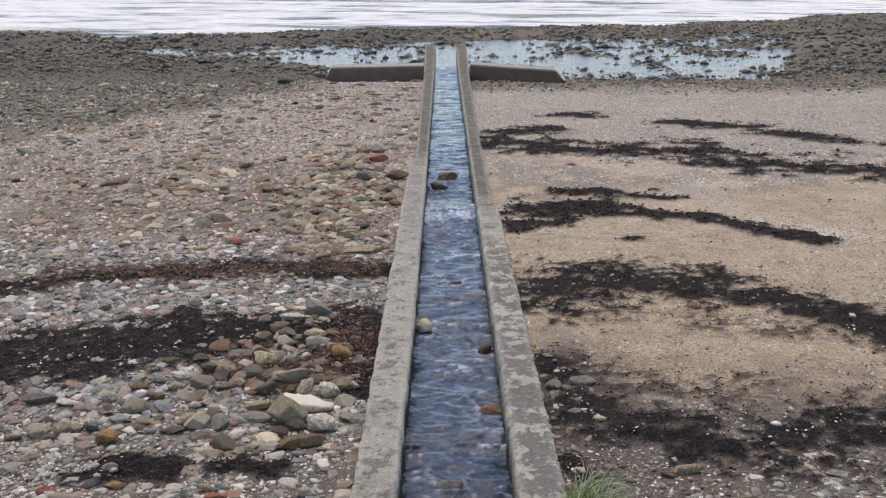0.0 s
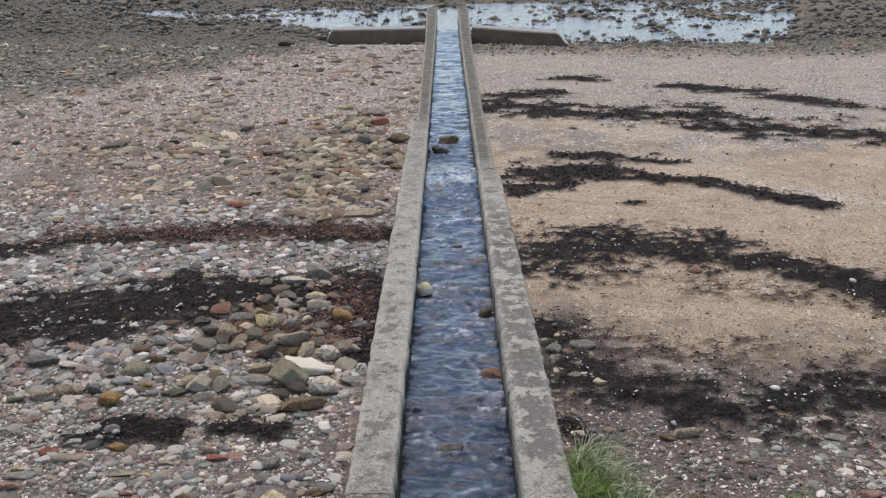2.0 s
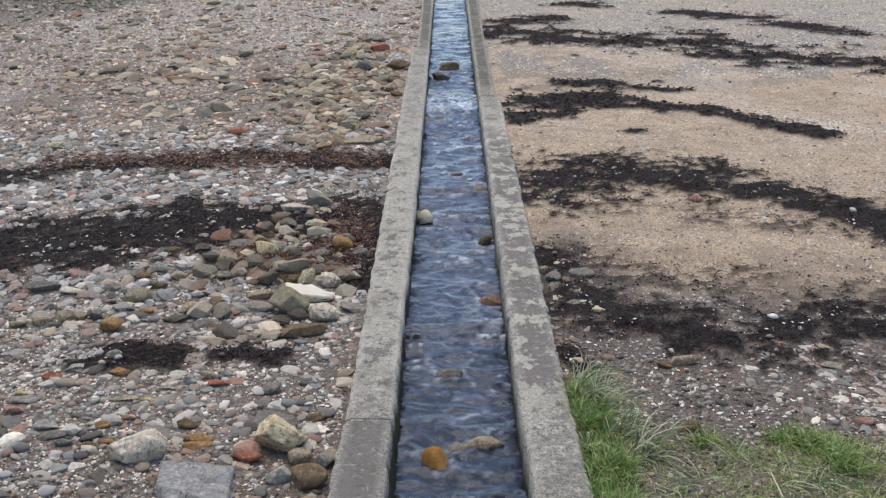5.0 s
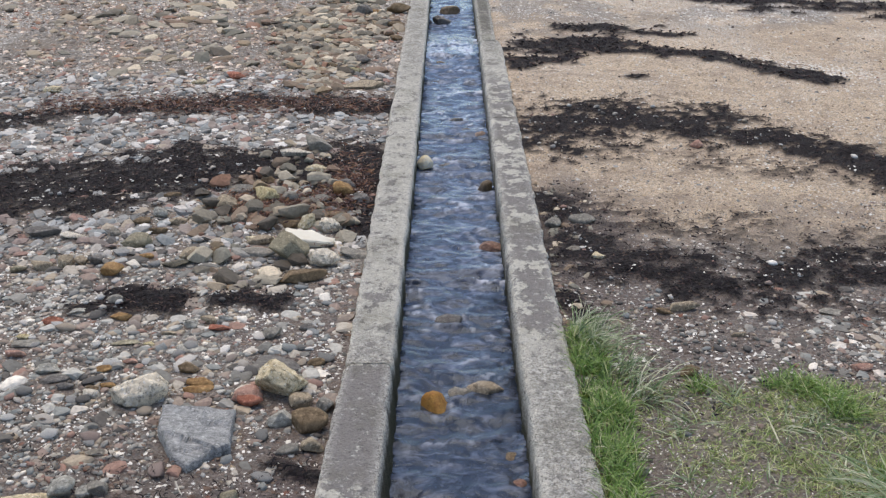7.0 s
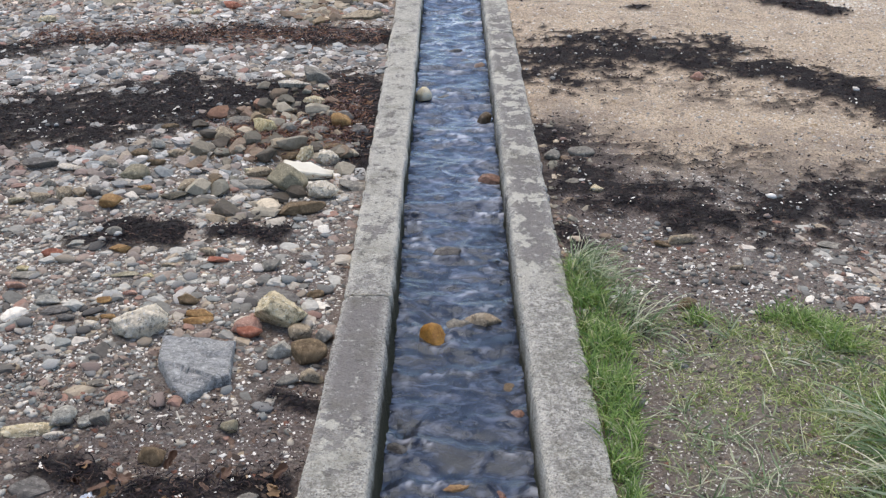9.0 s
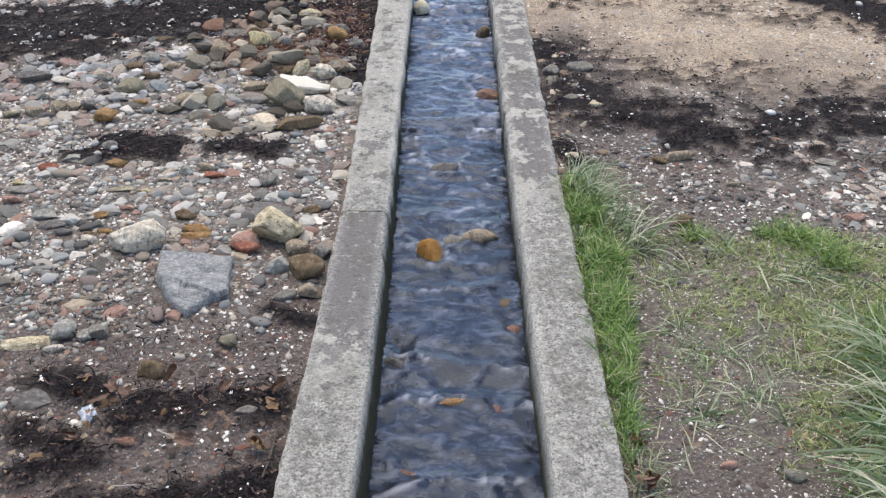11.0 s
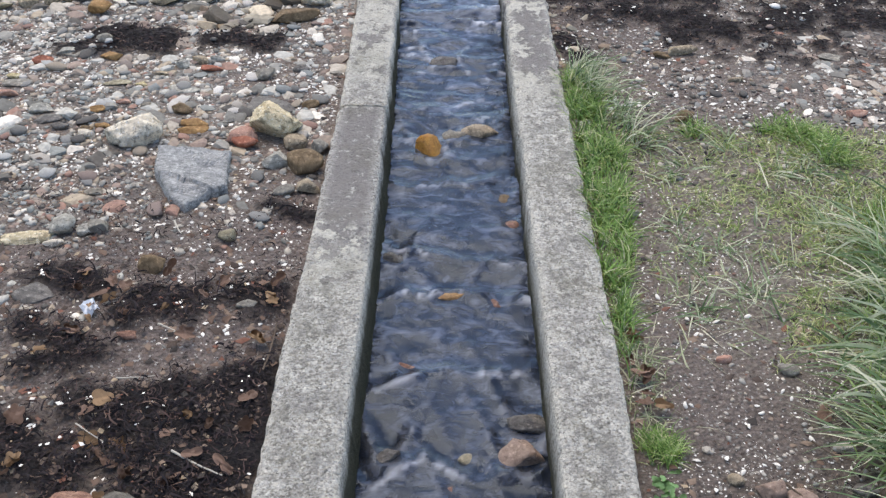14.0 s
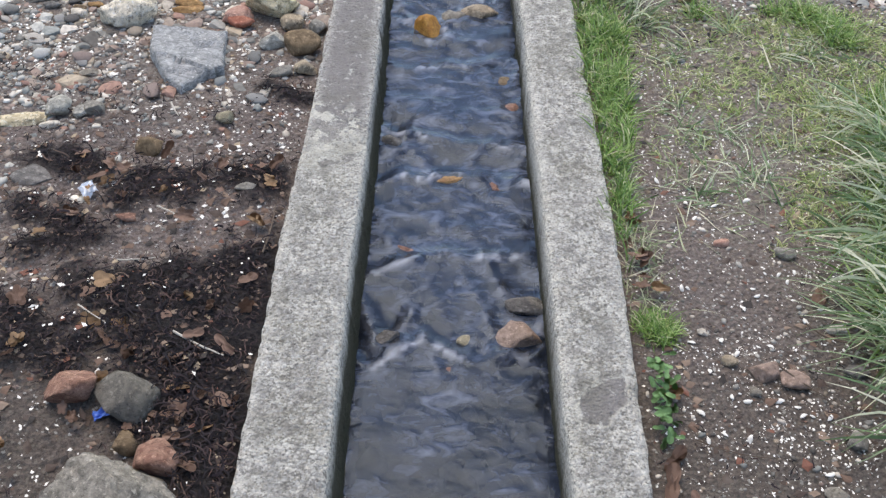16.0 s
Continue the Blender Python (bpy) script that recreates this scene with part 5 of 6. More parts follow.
# ---- the running water, thrown up by its stones ----
def stream_shape(x, y):
    """Height of the water, and where froth and painted highlights whiten it."""
    wob = 0.5 * fbm(x * 4, y * 1.5, 128)
    swell = 0.042 * (fbm(x * 4, y * 9 + wob, 130, 2) - 0.5) + 0.02 * (fbm(x * 8, y * 19 + wob * 3, 133, 2) - 0.5) + 0.008 * (fbm(x * 15, y * 36 + wob * 5, 137, 2) - 0.5)
    near = 0.03 * (fbm(x * 6 + wob * 2, y * 7, 141, 3) - 0.5) + 0.012 * (np.abs(fbm(x * 12 + wob * 3, y * 15, 143, 2) - 0.5))
    mid = step(3.2, 5.5, y)
    z = water_line(y) + swell * (0.1 + 0.75 * mid) + 0.35 * near * (1 - 0.7 * mid)
    froth_glint = np.zeros(x.shape)
    for sx, sy, r_, wt in WAKES:
        d, a = np.hypot(x - sx, y - sy), y - sy
        arm = np.abs(np.abs(x - sx) - r_ * 0.8 - 0.35 * np.maximum(a, 0))
        v = np.exp(-(arm / 0.022) ** 2) * step(-0.03, 0.03, a) * np.exp(-np.maximum(a, 0) / 0.22)
        cushion = np.exp(-((d - r_ * 1.15) / 0.03) ** 2) * step(0.05, -0.05, a)
        z = z + wt * (0.012 * v + 0.012 * cushion - 0.014 * np.exp(-((x - sx) / (r_ + 0.01)) ** 2 - ((a - r_ - 0.05) / 0.07) ** 2))
        froth_glint = np.maximum(froth_glint, wt * (0.35 + 0.65 * mid) * (0.6 * v + 0.35 * cushion))
    # standing waves right across the stream
    for cy, amp, slope, seed in ((5.42, 0.026, 0.1, 3), (4.9, 0.014, -0.1, 5), (4.52, 0.01, 0.2, 8), (3.32, 0.014, -0.2, 9), (3.06, 0.016, 0.05, 11), (2.62, 0.012, 0.3, 13), (2.2, 0.012, 0.1, 15), (3.85, 0.012, 0.25, 17), (6.5, 0.014, -0.15, 21), (7.2, 0.022, 0.1, 23), (7.55, 0.02, -0.3, 27), (6.95, 0.014, 0.2, 29), (8.0, 0.018, 0.15, 31), (9.75, 0.02, 0.0, 25)):
        c = cy + slope * x + 0.16 * (fbm(x * 6, x * 0 + seed, 150 + seed, 3) - 0.5)
        u = y - c
        crest = np.exp(-(u / 0.03) ** 2) * (0.35 + 0.65 * step(0.35, 0.6, fbm(x * 8, x * 0 + seed * 3, 170)))
        z = z + amp * crest - 0.6 * amp * np.exp(-((u - 0.08) / 0.05) ** 2)
        froth_glint = np.maximum(froth_glint, 32 * amp * np.exp(-((u + 0.006) / 0.02) ** 2) * step(0.42, 0.6, fbm(x * 9, x * 0 + seed * 5, 175)))
    # a steeper chute below a small step in the bed
    z = z + 0.075 * step(9.9, 10.7, y) * (1 - step(10.7, 12.1, y)) - 0.04 * step(11.0, 12.1, y) * (1 - step(12.3, 13.6, y))
    # white highlights painted along the swell's crests
    froth_glint = np.maximum(froth_glint, 0.75 * mid * step(0.005, 0.013, swell) * step(0.46, 0.62, fbm(x * 6, y * 4, 181)))
    # the smooth chute's bright sky reflection, painted as white streaks
    froth_glint = np.maximum(froth_glint, 0.8 * step(10.3, 10.8, y) * step(12.2, 11.4, y) * step(0.42, 0.6, fbm(x * 9, y * 2.2, 183)))
    grain = fbm(x * 34, y * 26, 160, 3)
    froth_glint = froth_glint * step(0.38, 0.62, grain)
    return z, np.clip(froth_glint, 0, 0.8)


ys = spaced([(0.3, 0.03), (1.4, 0.0085), (5, 0.011), (10, 0.022), (28.4, 0.08)])
xs = np.linspace(-0.3, 0.43, 72)
XX, YY = np.meshgrid(xs, ys)
ZZ, ff = stream_shape(XX, YY)
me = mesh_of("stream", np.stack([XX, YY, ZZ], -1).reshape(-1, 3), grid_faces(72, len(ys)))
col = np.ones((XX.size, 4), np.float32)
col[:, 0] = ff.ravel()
# share of painted sky sheen in the body, mostly rising downstream
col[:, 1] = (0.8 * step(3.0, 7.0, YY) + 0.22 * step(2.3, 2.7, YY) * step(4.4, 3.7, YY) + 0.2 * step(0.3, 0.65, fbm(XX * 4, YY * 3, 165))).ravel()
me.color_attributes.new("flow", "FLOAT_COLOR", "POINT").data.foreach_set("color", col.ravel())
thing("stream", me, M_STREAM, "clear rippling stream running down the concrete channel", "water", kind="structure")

# ---- loose pebbles, weed and shell ----
SMALL = [stone_shape(1, 100 + k, 0.45, 4 + k % 5) for k in range(20)]
MEDIUM = [stone_shape(2, 140 + k, 0.5, 5 + k % 6) for k in range(24)]


def ico0(seed):
    g = np.random.default_rng(seed)
    p = (1 + 5 ** 0.5) / 2
    v = np.array([(-1, p, 0), (1, p, 0), (-1, -p, 0), (1, -p, 0), (0, -1, p), (0, 1, p), (0, -1, -p), (0, 1, -p), (p, 0, -1), (p, 0, 1), (-p, 0, -1), (-p, 0, 1)], float)
    v = v / np.linalg.norm(v[0]) * (1 + 0.3 * g.uniform(-1, 1, (12, 1)))
    f = np.array([(0, 11, 5), (0, 5, 1), (0, 1, 7), (0, 7, 10), (0, 10, 11), (1, 5, 9), (5, 11, 4), (11, 10, 2), (10, 7, 6), (7, 1, 8),
                  (3, 9, 4), (3, 4, 2), (3, 2, 6), (3, 6, 8), (3, 8, 9), (4, 9, 5), (2, 4, 11), (6, 2, 10), (8, 6, 7), (9, 8, 1)])
    return v, f


def chip(seed):
    """An eight-sided chip."""
    g = np.random.default_rng(seed)
    v = np.array([(1, 0, 0), (-1, 0, 0), (0, 1, 0), (0, -1, 0), (0, 0, 1), (0, 0, -1)], float) * g.uniform(0.7, 1.2, (6, 1)) + g.normal(0, 0.12, (6, 3))
    return v, np.array([(0, 2, 4), (2, 1, 4), (1, 3, 4), (3, 0, 4), (2, 0, 5), (1, 2, 5), (3, 1, 5), (0, 3, 5)])


GRIT = [ico0(k) for k in range(12)]
CHIP = [chip(50 + k) for k in range(10)]


def places(n, x0, x1, y0, y1, keep):
    """Places inside the wedge of beach that can be seen, thinned by keep(x, y)."""
    y = y0 + (y1 - y0) * rng.random(n)
    u = rng.random(n)
    x = (x0 + (x1 - x0) * u) * (y * 0.46 + 0.45)
    k = rng.random(n) < keep(x, y)
    x, y = x[k], y[k]
    off = (x < outer_left(y) - 0.015) | (x > outer_right(y) + 0.015)
    for fx, fy, fr in FOOT:
        off &= np.hypot(x - fx, y - fy) > fr
    return x[off], y[off]


def spread(name, shapes, xy, lo, hi, power, mat, label, category, flat=(0.35, 0.7), sink=0.35, lift=0.0):
    x, y = xy
    n = len(x)
    size = lo + (hi - lo) * rng.random(n) ** power
    v, f = scatter(shapes, np.stack([x, y, ground_z(x, y) + lift], 1), size, rng.uniform(*flat, n), rng.uniform(1.0, 1.7, n), rng.uniform(0, 6.28, n), rng.normal(0, 0.18, n), sink)
    return thing(name, mesh_of(name, v, f, shapes is GRIT), mat, label, kind="stuff", parent=ground)


def west_gravel(x, y):
    sand, soil, damp, shell = zones(x, y)
    return (1 - 0.88 * soil) * (1 - 0.85 * wrack(x, y)) * (1 - 0.7 * step(3.85, 3.45, y) * step(-1.35, -1.0, x))


def east_gravel(x, y):
    sand, soil, damp, shell = zones(x, y)
    return (1 - sand) * (1 - 0.8 * wrack(x, y)) * (1 - 0.6 * step(0.0, 0.4, 4.1 - y))


def pile(x, y):
    """Where bigger stones have gathered beside the wall."""
    a = step(0.0, 0.3, 0.75 - np.abs(x + 0.95 + (y - 5.5) * 0.0) / 1.0 - np.abs(y - 6.0) / 2.2 + 0.5 * (fbm(x * 3, y * 3, 310) - 0.5))
    far = step(0.0, 0.3, 0.9 - np.abs(x + 1.1) / 0.9 - np.abs(y - 11.3) / 3.4 + 0.5 * (fbm(x * 2, y * 2, 311) - 0.5))
    return np.maximum(a, far)


spread("shingle", MEDIUM, places(900, -1, -0.02, 3.3, 5.5, west_gravel), 0.02, 0.046, 2.4, M_NEAR, "rounded and broken cobbles bedded in shingle", "pebbles", (0.3, 0.7), 0.5)
spread("shingle", GRIT, places(13000, -1, -0.02, 2.6, 5.6, west_gravel), 0.006, 0.021, 1.9, M_NEAR, "mixed grey, brown and reddish shingle bedded in dark grit", "pebbles", (0.3, 0.65), 0.45)
spread("shingle", SMALL, places(8200, -1, -0.02, 5.4, 9.5, west_gravel), 0.009, 0.046, 2.4, M_PEBBLE, "mixed grey, brown and reddish beach shingle", "pebbles", (0.3, 0.65), 0.4)
spread("shingle", SMALL, places(2600, -1, -0.02, 4.8, 13.5, lambda x, y: (0.9 - 0.6 * step(5.1, 5.3, y) * step(5.95, 5.7, y)) * pile(x, y) * (1 - 0.6 * wrack(x, y))), 0.02, 0.055, 2.0, M_PILE, "larger mixed stones gathered beside the wall", "pebbles", (0.35, 0.75), 0.25)
spread("shingle", MEDIUM, places(420, -0.45, -0.02, 5.0, 7.3, lambda x, y: (0.8 - 0.55 * step(5.1, 5.3, y) * step(5.95, 5.7, y)) * pile(x, y) * (1 - 0.6 * wrack(x, y))), 0.025, 0.065, 2.0, M_PILE, "larger rounded stones gathered beside the wall", "pebbles", (0.45, 0.8), 0.25)
spread("shingle", CHIP, places(27000, -1, -0.02, 1.5, 9.5, west_gravel), 0.004, 0.014, 1.8, M_GRIT, "fine mixed beach gravel", "gravel")
spread("shingle", CHIP, places(26000, -1, -0.02, 9.0, 22, lambda x, y: (0.25 + 0.75 * (fbm(x * 1.2, y * 1.2, 320) > 0.42)) * (1 - zones(x, y)[2])), 0.009, 0.036, 2.4, M_FAR, "mixed beach shingle thinning towards the shore", "pebbles")
spread("shingle", SMALL, places(2600, -1, -0.02, 9.4, 23, lambda x, y: 0.25 + 0.75 * step(0.45, 0.6, fbm(x * 0.8, y * 0.8, 323))), 0.03, 0.095, 2.6, M_PILE, "darker stones strewn over the fine shingle", "pebbles", (0.3, 0.6), 0.4)
spread("shingle", GRIT, places(5600, 0.05, 1, 3.6, 5.6, east_gravel), 0.003, 0.016, 3.0, M_EAST, "grey gravel in dark soil", "gravel")
spread("shingle", GRIT, places(6500, 0.05, 1, 1.4, 4.2, east_gravel), 0.0025, 0.01, 3.0, M_EAST, "fine gravel in dark soil", "gravel")
spread("shingle", CHIP, places(18000, 0.05, 1, 5.5, 23, lambda x, y: 0.45 + 0.5 * (1 - zones(x, y)[0])), 0.004, 0.017, 3.2, M_PEBBLE, "fine pale shingle on sand", "gravel")
spread("shell_grit", CHIP, places(26000, -1, -0.1, 2.6, 8.0, lambda x, y: (0.15 + 0.85 * step(0.42, 0.62, fbm(x * 2.5, y * 2.5, 350))) * (0.3 + 0.7 * step(3.2, 4.2, y))), 0.0025, 0.01, 2.5, M_SHELL, "white shell bits among the shingle", "shells", (0.2, 0.6), 0.1)
spread("sand_crumbs", CHIP, places(10000, 0.05, 1, 5.3, 15.5, lambda x, y: zones(x, y)[0]), 0.004, 0.012, 2.4, M_SAND, "crumbs of damp and dry sand", "sand", (0.5, 0.9))
spread("shell_grit", CHIP, places(14000, 0.05, 1, 1.4, 4.0, lambda x, y: 0.1 + 0.9 * step(0.4, 0.62, fbm(x * 4, y * 4, 358))), 0.001, 0.0045, 2.4, M_SHELL, "fine white shell flecks in dark soil", "shells", (0.2, 0.5), 0.1)
spread("shell_grit", CHIP, places(2600, 0.05, 1, 3.9, 5.4, lambda x, y: 0.2 + 0.8 * step(0.42, 0.6, fbm(x * 3, y * 3, 357))), 0.003, 0.012, 2.4, M_SHELL, "white shell fragments in dark gravel", "shells", (0.2, 0.5), 0.1)
spread("shell_grit", CHIP, places(7000, 0.05, 1, 5.2, 9.5, lambda x, y: 0.15 + 0.85 * step(0.45, 0.65, fbm(x * 2, y * 3, 356))), 0.0025, 0.009, 2.6, M_SHELL, "white shell bits strewn on the sand", "shells", (0.2, 0.6), 0.1)
spread("shell_grit", CHIP, places(9000, -1, 1, 1.4, 7.0, lambda x, y: 0.2 + 0.8 * np.maximum(zones(x, y)[1], x < 0) * step(0.4, 0.6, fbm(x * 3, y * 3, 301))), 0.0015, 0.0065, 2.6, M_SHELL, "broken white shell scattered over the ground", "shells", (0.15, 0.4))
shelly = lambda x, y: 0.28 + 0.72 * np.maximum(zones(x, y)[3], 0.6 * step(0.5, 0.6, fbm(x * 0.9, y * 0.9, 302)))
spread("shell_grit", CHIP, places(26000, -1, 1, 7.0, 12.5, lambda x, y: shelly(x, y) * np.where(x > 0, 0.7, 1.0)), 0.003, 0.013, 2.4, M_SHELL, "broken white shell on shingle and sand", "shells", (0.2, 0.5))
spread("shell_grit", CHIP, places(32000, -1, 1, 12.0, 23.0, shelly), 0.005, 0.019, 2.0, M_SHELL, "broken white shell on shingle", "shells", (0.2, 0.5))


spread("shingle", SMALL, places(5200, -0.5, -0.04, 8.8, 14.0, lambda x, y: pile(x, y)), 0.022, 0.065, 2.0, M_PILE, "brown and grey stones heaped beside the wall", "pebbles", (0.35, 0.75), 0.25)
spread("shell_grit", CHIP, places(9000, 0.4, 1, 9.2, 11.2, lambda x, y: step(0.75, 0.2, np.hypot((x - 3.3) / 1.3, (y - 10.0 + 0.35 * (x - 3.3)) / 0.5))), 0.004, 0.014, 2.2, M_SHELL, "bank of washed-up white shell along the weed", "shells", (0.2, 0.6), 0.1)
spread("shingle", SMALL, places(520, 0.5, 1, 4.1, 5.1, lambda x, y: step(1.3, 2.0, x) * 0.8), 0.012, 0.034, 2.2, M_GRIT, "flat grey stones bedded in dark gravel", "pebbles", (0.25, 0.5), 0.4)
M_BITS = stone_material("leaf_bits", "island", [(0.0, (0.06, 0.04, 0.03)), (0.3, (0.13, 0.08, 0.055)), (0.55, (0.03, 0.024, 0.02)), (0.72, (0.2, 0.14, 0.1)), (0.88, (0.17, 0.07, 0.045)), (0.95, (0.34, 0.26, 0.17))])
spread("leaf_litter", CHIP, places(15000, -1, 1, 1.4, 5.6, lambda x, y: np.where(x > 0, 0.3, 1.0) * zones(x, y)[1] * (0.3 + 0.7 * step(0.4, 0.6, fbm(x * 3, y * 3, 340)))), 0.004, 0.018, 2.4, M_BITS, "brown scraps of leaf and bark on dark soil", "litter", (0.08, 0.25), 0.1)


spread("leaf_litter", CHIP, places(5200, -1, -0.05, 1.4, 3.7, lambda x, y: 0.15 + 0.6 * wrack(x, y)), 0.003, 0.013, 2.2, M_BITS, "torn brown leaf scraps caught in the weed", "litter", (0.05, 0.12), 0.0, 0.02)
spread("shell_grit", CHIP, places(9000, -1, 1, 1.5, 9.0, lambda x, y: 0.6 * wrack(x, y) * step(0.42, 0.6, fbm(x * 4, y * 4, 352))), 0.003, 0.009, 2.2, M_SHELL, "white shell bits caught in the stranded weed", "shells", (0.2, 0.6), 0.0, 0.03)
spread("shingle", MEDIUM, places(190, -0.5, -0.02, 5.8, 7.1, lambda x, y: 0.75 * pile(x, y)), 0.022, 0.06, 2.0, M_PILE, "rounded stones standing out of the stranded weed", "pebbles", (0.5, 0.85), 0.1, 0.02)
spread("shingle", GRIT, places(9000, -1, 1, 3.6, 9.0, lambda x, y: 0.35 * wrack(x, y) * step(0.45, 0.6, fbm(x * 3, y * 3, 353))), 0.006, 0.022, 2.4, M_PEBBLE, "small stones poking out of the stranded weed", "pebbles", (0.4, 0.8), 0.1, 0.018)
spread("shingle", SMALL, places(600, 0.05, 0.35, 4.3, 6.6, lambda x, y: 0.8 * step(0.95, 0.6, x)), 0.01, 0.034, 2.2, M_PILE, "mixed stones in brown soil along the wall", "pebbles", (0.4, 0.7), 0.3)


n = 11000
x, y = rng.uniform(-6, 6, n), rng.uniform(-4, 9, n)
k = (np.abs(x) > np.maximum(y, 0) * 0.46 + 0.42) & (rng.random(n) < 0.25 + 0.75 * step(0.4, 0.6, fbm(x, y, 360)))
spread("shingle", CHIP, (x[k], y[k]), 0.008, 0.04, 2.4, M_NEAR, "mixed shingle on the upper beach and the bank", "pebbles", (0.3, 0.65), 0.4)


def shore_stones(n, lo, hi, y0, y1, keep, mat, label):
    y = y0 + (y1 - y0) * rng.random(n)
    x = (rng.random(n) * 2 - 1) * 14
    k = rng.random(n) < keep(x, y)
    x, y = x[k], y[k]
    size = lo + (hi - lo) * rng.random(len(x)) ** 2.5
    v, f = scatter(CHIP, np.stack([x, y, ground_z(x, y)], 1), size, rng.uniform(0.4, 0.8, len(x)), rng.uniform(1, 1.6, len(x)), rng.uniform(0, 6.28, len(x)), rng.normal(0, 0.2, len(x)))
    return thing("shore_stones", mesh_of("shore_stones", v, f), mat, label, kind="stuff", parent=ground)


shore_stones(32000, 0.014, 0.06, 24.0, 35.0, lambda x, y: 0.3 + 0.7 * step(0.42, 0.55, fbm(x * 0.6, y * 0.6, 401)) * np.where(x > 1.0, 0.6, 1.0) + 0.5 * step(30.5, 31.5, y) - 0.7 * step(7.5, 9, x) * (y < 28), M_WET, "dark wet weedy stones among tide pools")
shore_stones(5200, 0.05, 0.13, 24.2, 31.0, lambda x, y: 0.25 + 0.75 * step(0.45, 0.6, fbm(x * 0.8, y * 0.8, 403)), M_WET, "larger dark weedy stones standing out of the pools")
shore_stones(30000, 0.012, 0.05, 14.5, 26.5, lambda x, y: zones(x, y)[2], M_DAMP, "damp dark shingle above the pools")

# stranded weed
def strands(n, y0, y1, lo, hi, thick, thin=0.05):
    x, y = places(n, -1, 1, y0, y1, lambda a, b: np.maximum(np.maximum(wrack(a, b), 0.6 * strewn(a, b)), thin * step(0.5, 0.65, fbm(a * 2.5, b * 2.5, 330)) * np.where(a > 0, 1.0, np.where(b < 3.5, 3.5, 0.0))))
    m = len(x)
    root = np.stack([x, y, ground_z(x, y) + 0.012 + 0.02 * rng.random(m)], 1)
    v, f = ribbons(root, rng.uniform(0, 6.28, m), rng.uniform(lo, hi, m), thick * rng.uniform(0.5, 1.6, m), rng.uniform(-0.1, 0.5, m), rng.uniform(-1, 1, m), rng.uniform(-1.6, 1.6, m), 4, 1.9)
    return thing("seaweed", mesh_of("seaweed", v, f), M_WEED, "dark dried bladderwrack stranded in lines", "seaweed", kind="stuff")


strands(60000, 1.4, 3.6, 0.01, 0.045, 0.0034)
strands(110000, 3.6, 9.2, 0.012, 0.04, 0.006, 0.06)
strands(60000, 9.0, 18.0, 0.025, 0.065, 0.014, 0.03)

n = 7000
x, y = places(n, -1, -0.05, 1.45, 3.6, lambda a, b: 0.9 * wrack(a, b) * step(0.42, 0.55, fbm(a * 8, b * 8, 331)))
n = len(x)
v, f = ribbons(np.stack([x, y, ground_z(x, y) + 0.02 + 0.025 * rng.random(n)], 1), rng.uniform(0, 6.28, n), rng.uniform(0.03, 0.085, n), rng.uniform(0.003, 0.007, n), rng.uniform(0.0, 0.9, n), rng.uniform(-1, 1, n), rng.uniform(-2.6, 2.6, n), 6, 2.0)
thing("seaweed", mesh_of("seaweed", v, f), M_WEED, "tangled black curling seaweed on dark soil", "seaweed", kind="stuff")

M_RED_WEED = blade_material("red_weed", [(0.0, (0.05, 0.02, 0.015)), (0.5, (0.13, 0.05, 0.03)), (0.85, (0.24, 0.1, 0.05)), (1.0, (0.32, 0.17, 0.08))])
n = 5200
x = np.concatenate([rng.normal(-1.08, 0.16, n // 4), rng.uniform(-3.2, -0.45, n // 2), rng.normal(-0.6, 0.12, n // 4)])
y = np.concatenate([rng.normal(6.15, 0.14, n // 4), rng.normal(8.4, 0.16, n // 2), rng.normal(6.5, 0.3, n // 4)])
k = x < -0.44
x, y = x[k], y[k]
n = len(x)
v, f = ribbons(np.stack([x, y, ground_z(x, y) + 0.015 + 0.025 * rng.random(n)], 1), rng.uniform(0, 6.28, n), rng.uniform(0.02, 0.07, n), rng.uniform(0.004, 0.011, n), rng.uniform(-0.1, 0.5, n), rng.uniform(-1, 1, n), rng.uniform(-1.4, 1.4, n), 4, 1.9)
thing("seaweed", mesh_of("seaweed", v, f), M_RED_WEED, "reddish brown seaweed scraps caught among the stones", "seaweed", kind="stuff")

# stones on the bed of the channel
n = 1500
y = 1.2 + 11 * rng.random(n) ** 1.4
x = -0.17 + 0.49 * rng.random(n)
v, f = scatter(SMALL, np.stack([x, y, top_line(y) - 0.42], 1), 0.012 + 0.045 * rng.random(n) ** 2, rng.uniform(0.4, 0.8, n), rng.uniform(1, 1.6, n), rng.uniform(0, 6.28, n), rng.normal(0, 0.2, n), 0.3)
thing("bed_stones", mesh_of("bed_stones", v, f), stone_material("bed_stones", "island", [(0.0, (0.06, 0.058, 0.055)), (0.3, (0.035, 0.035, 0.036)), (0.5, (0.08, 0.07, 0.058)), (0.7, (0.1, 0.096, 0.092)), (0.88, (0.13, 0.07, 0.055)), (0.95, (0.14, 0.105, 0.065))], wet=True, dim=0.6, soil=0.0), "mixed stones lying under the running water", "stones", kind="stuff")




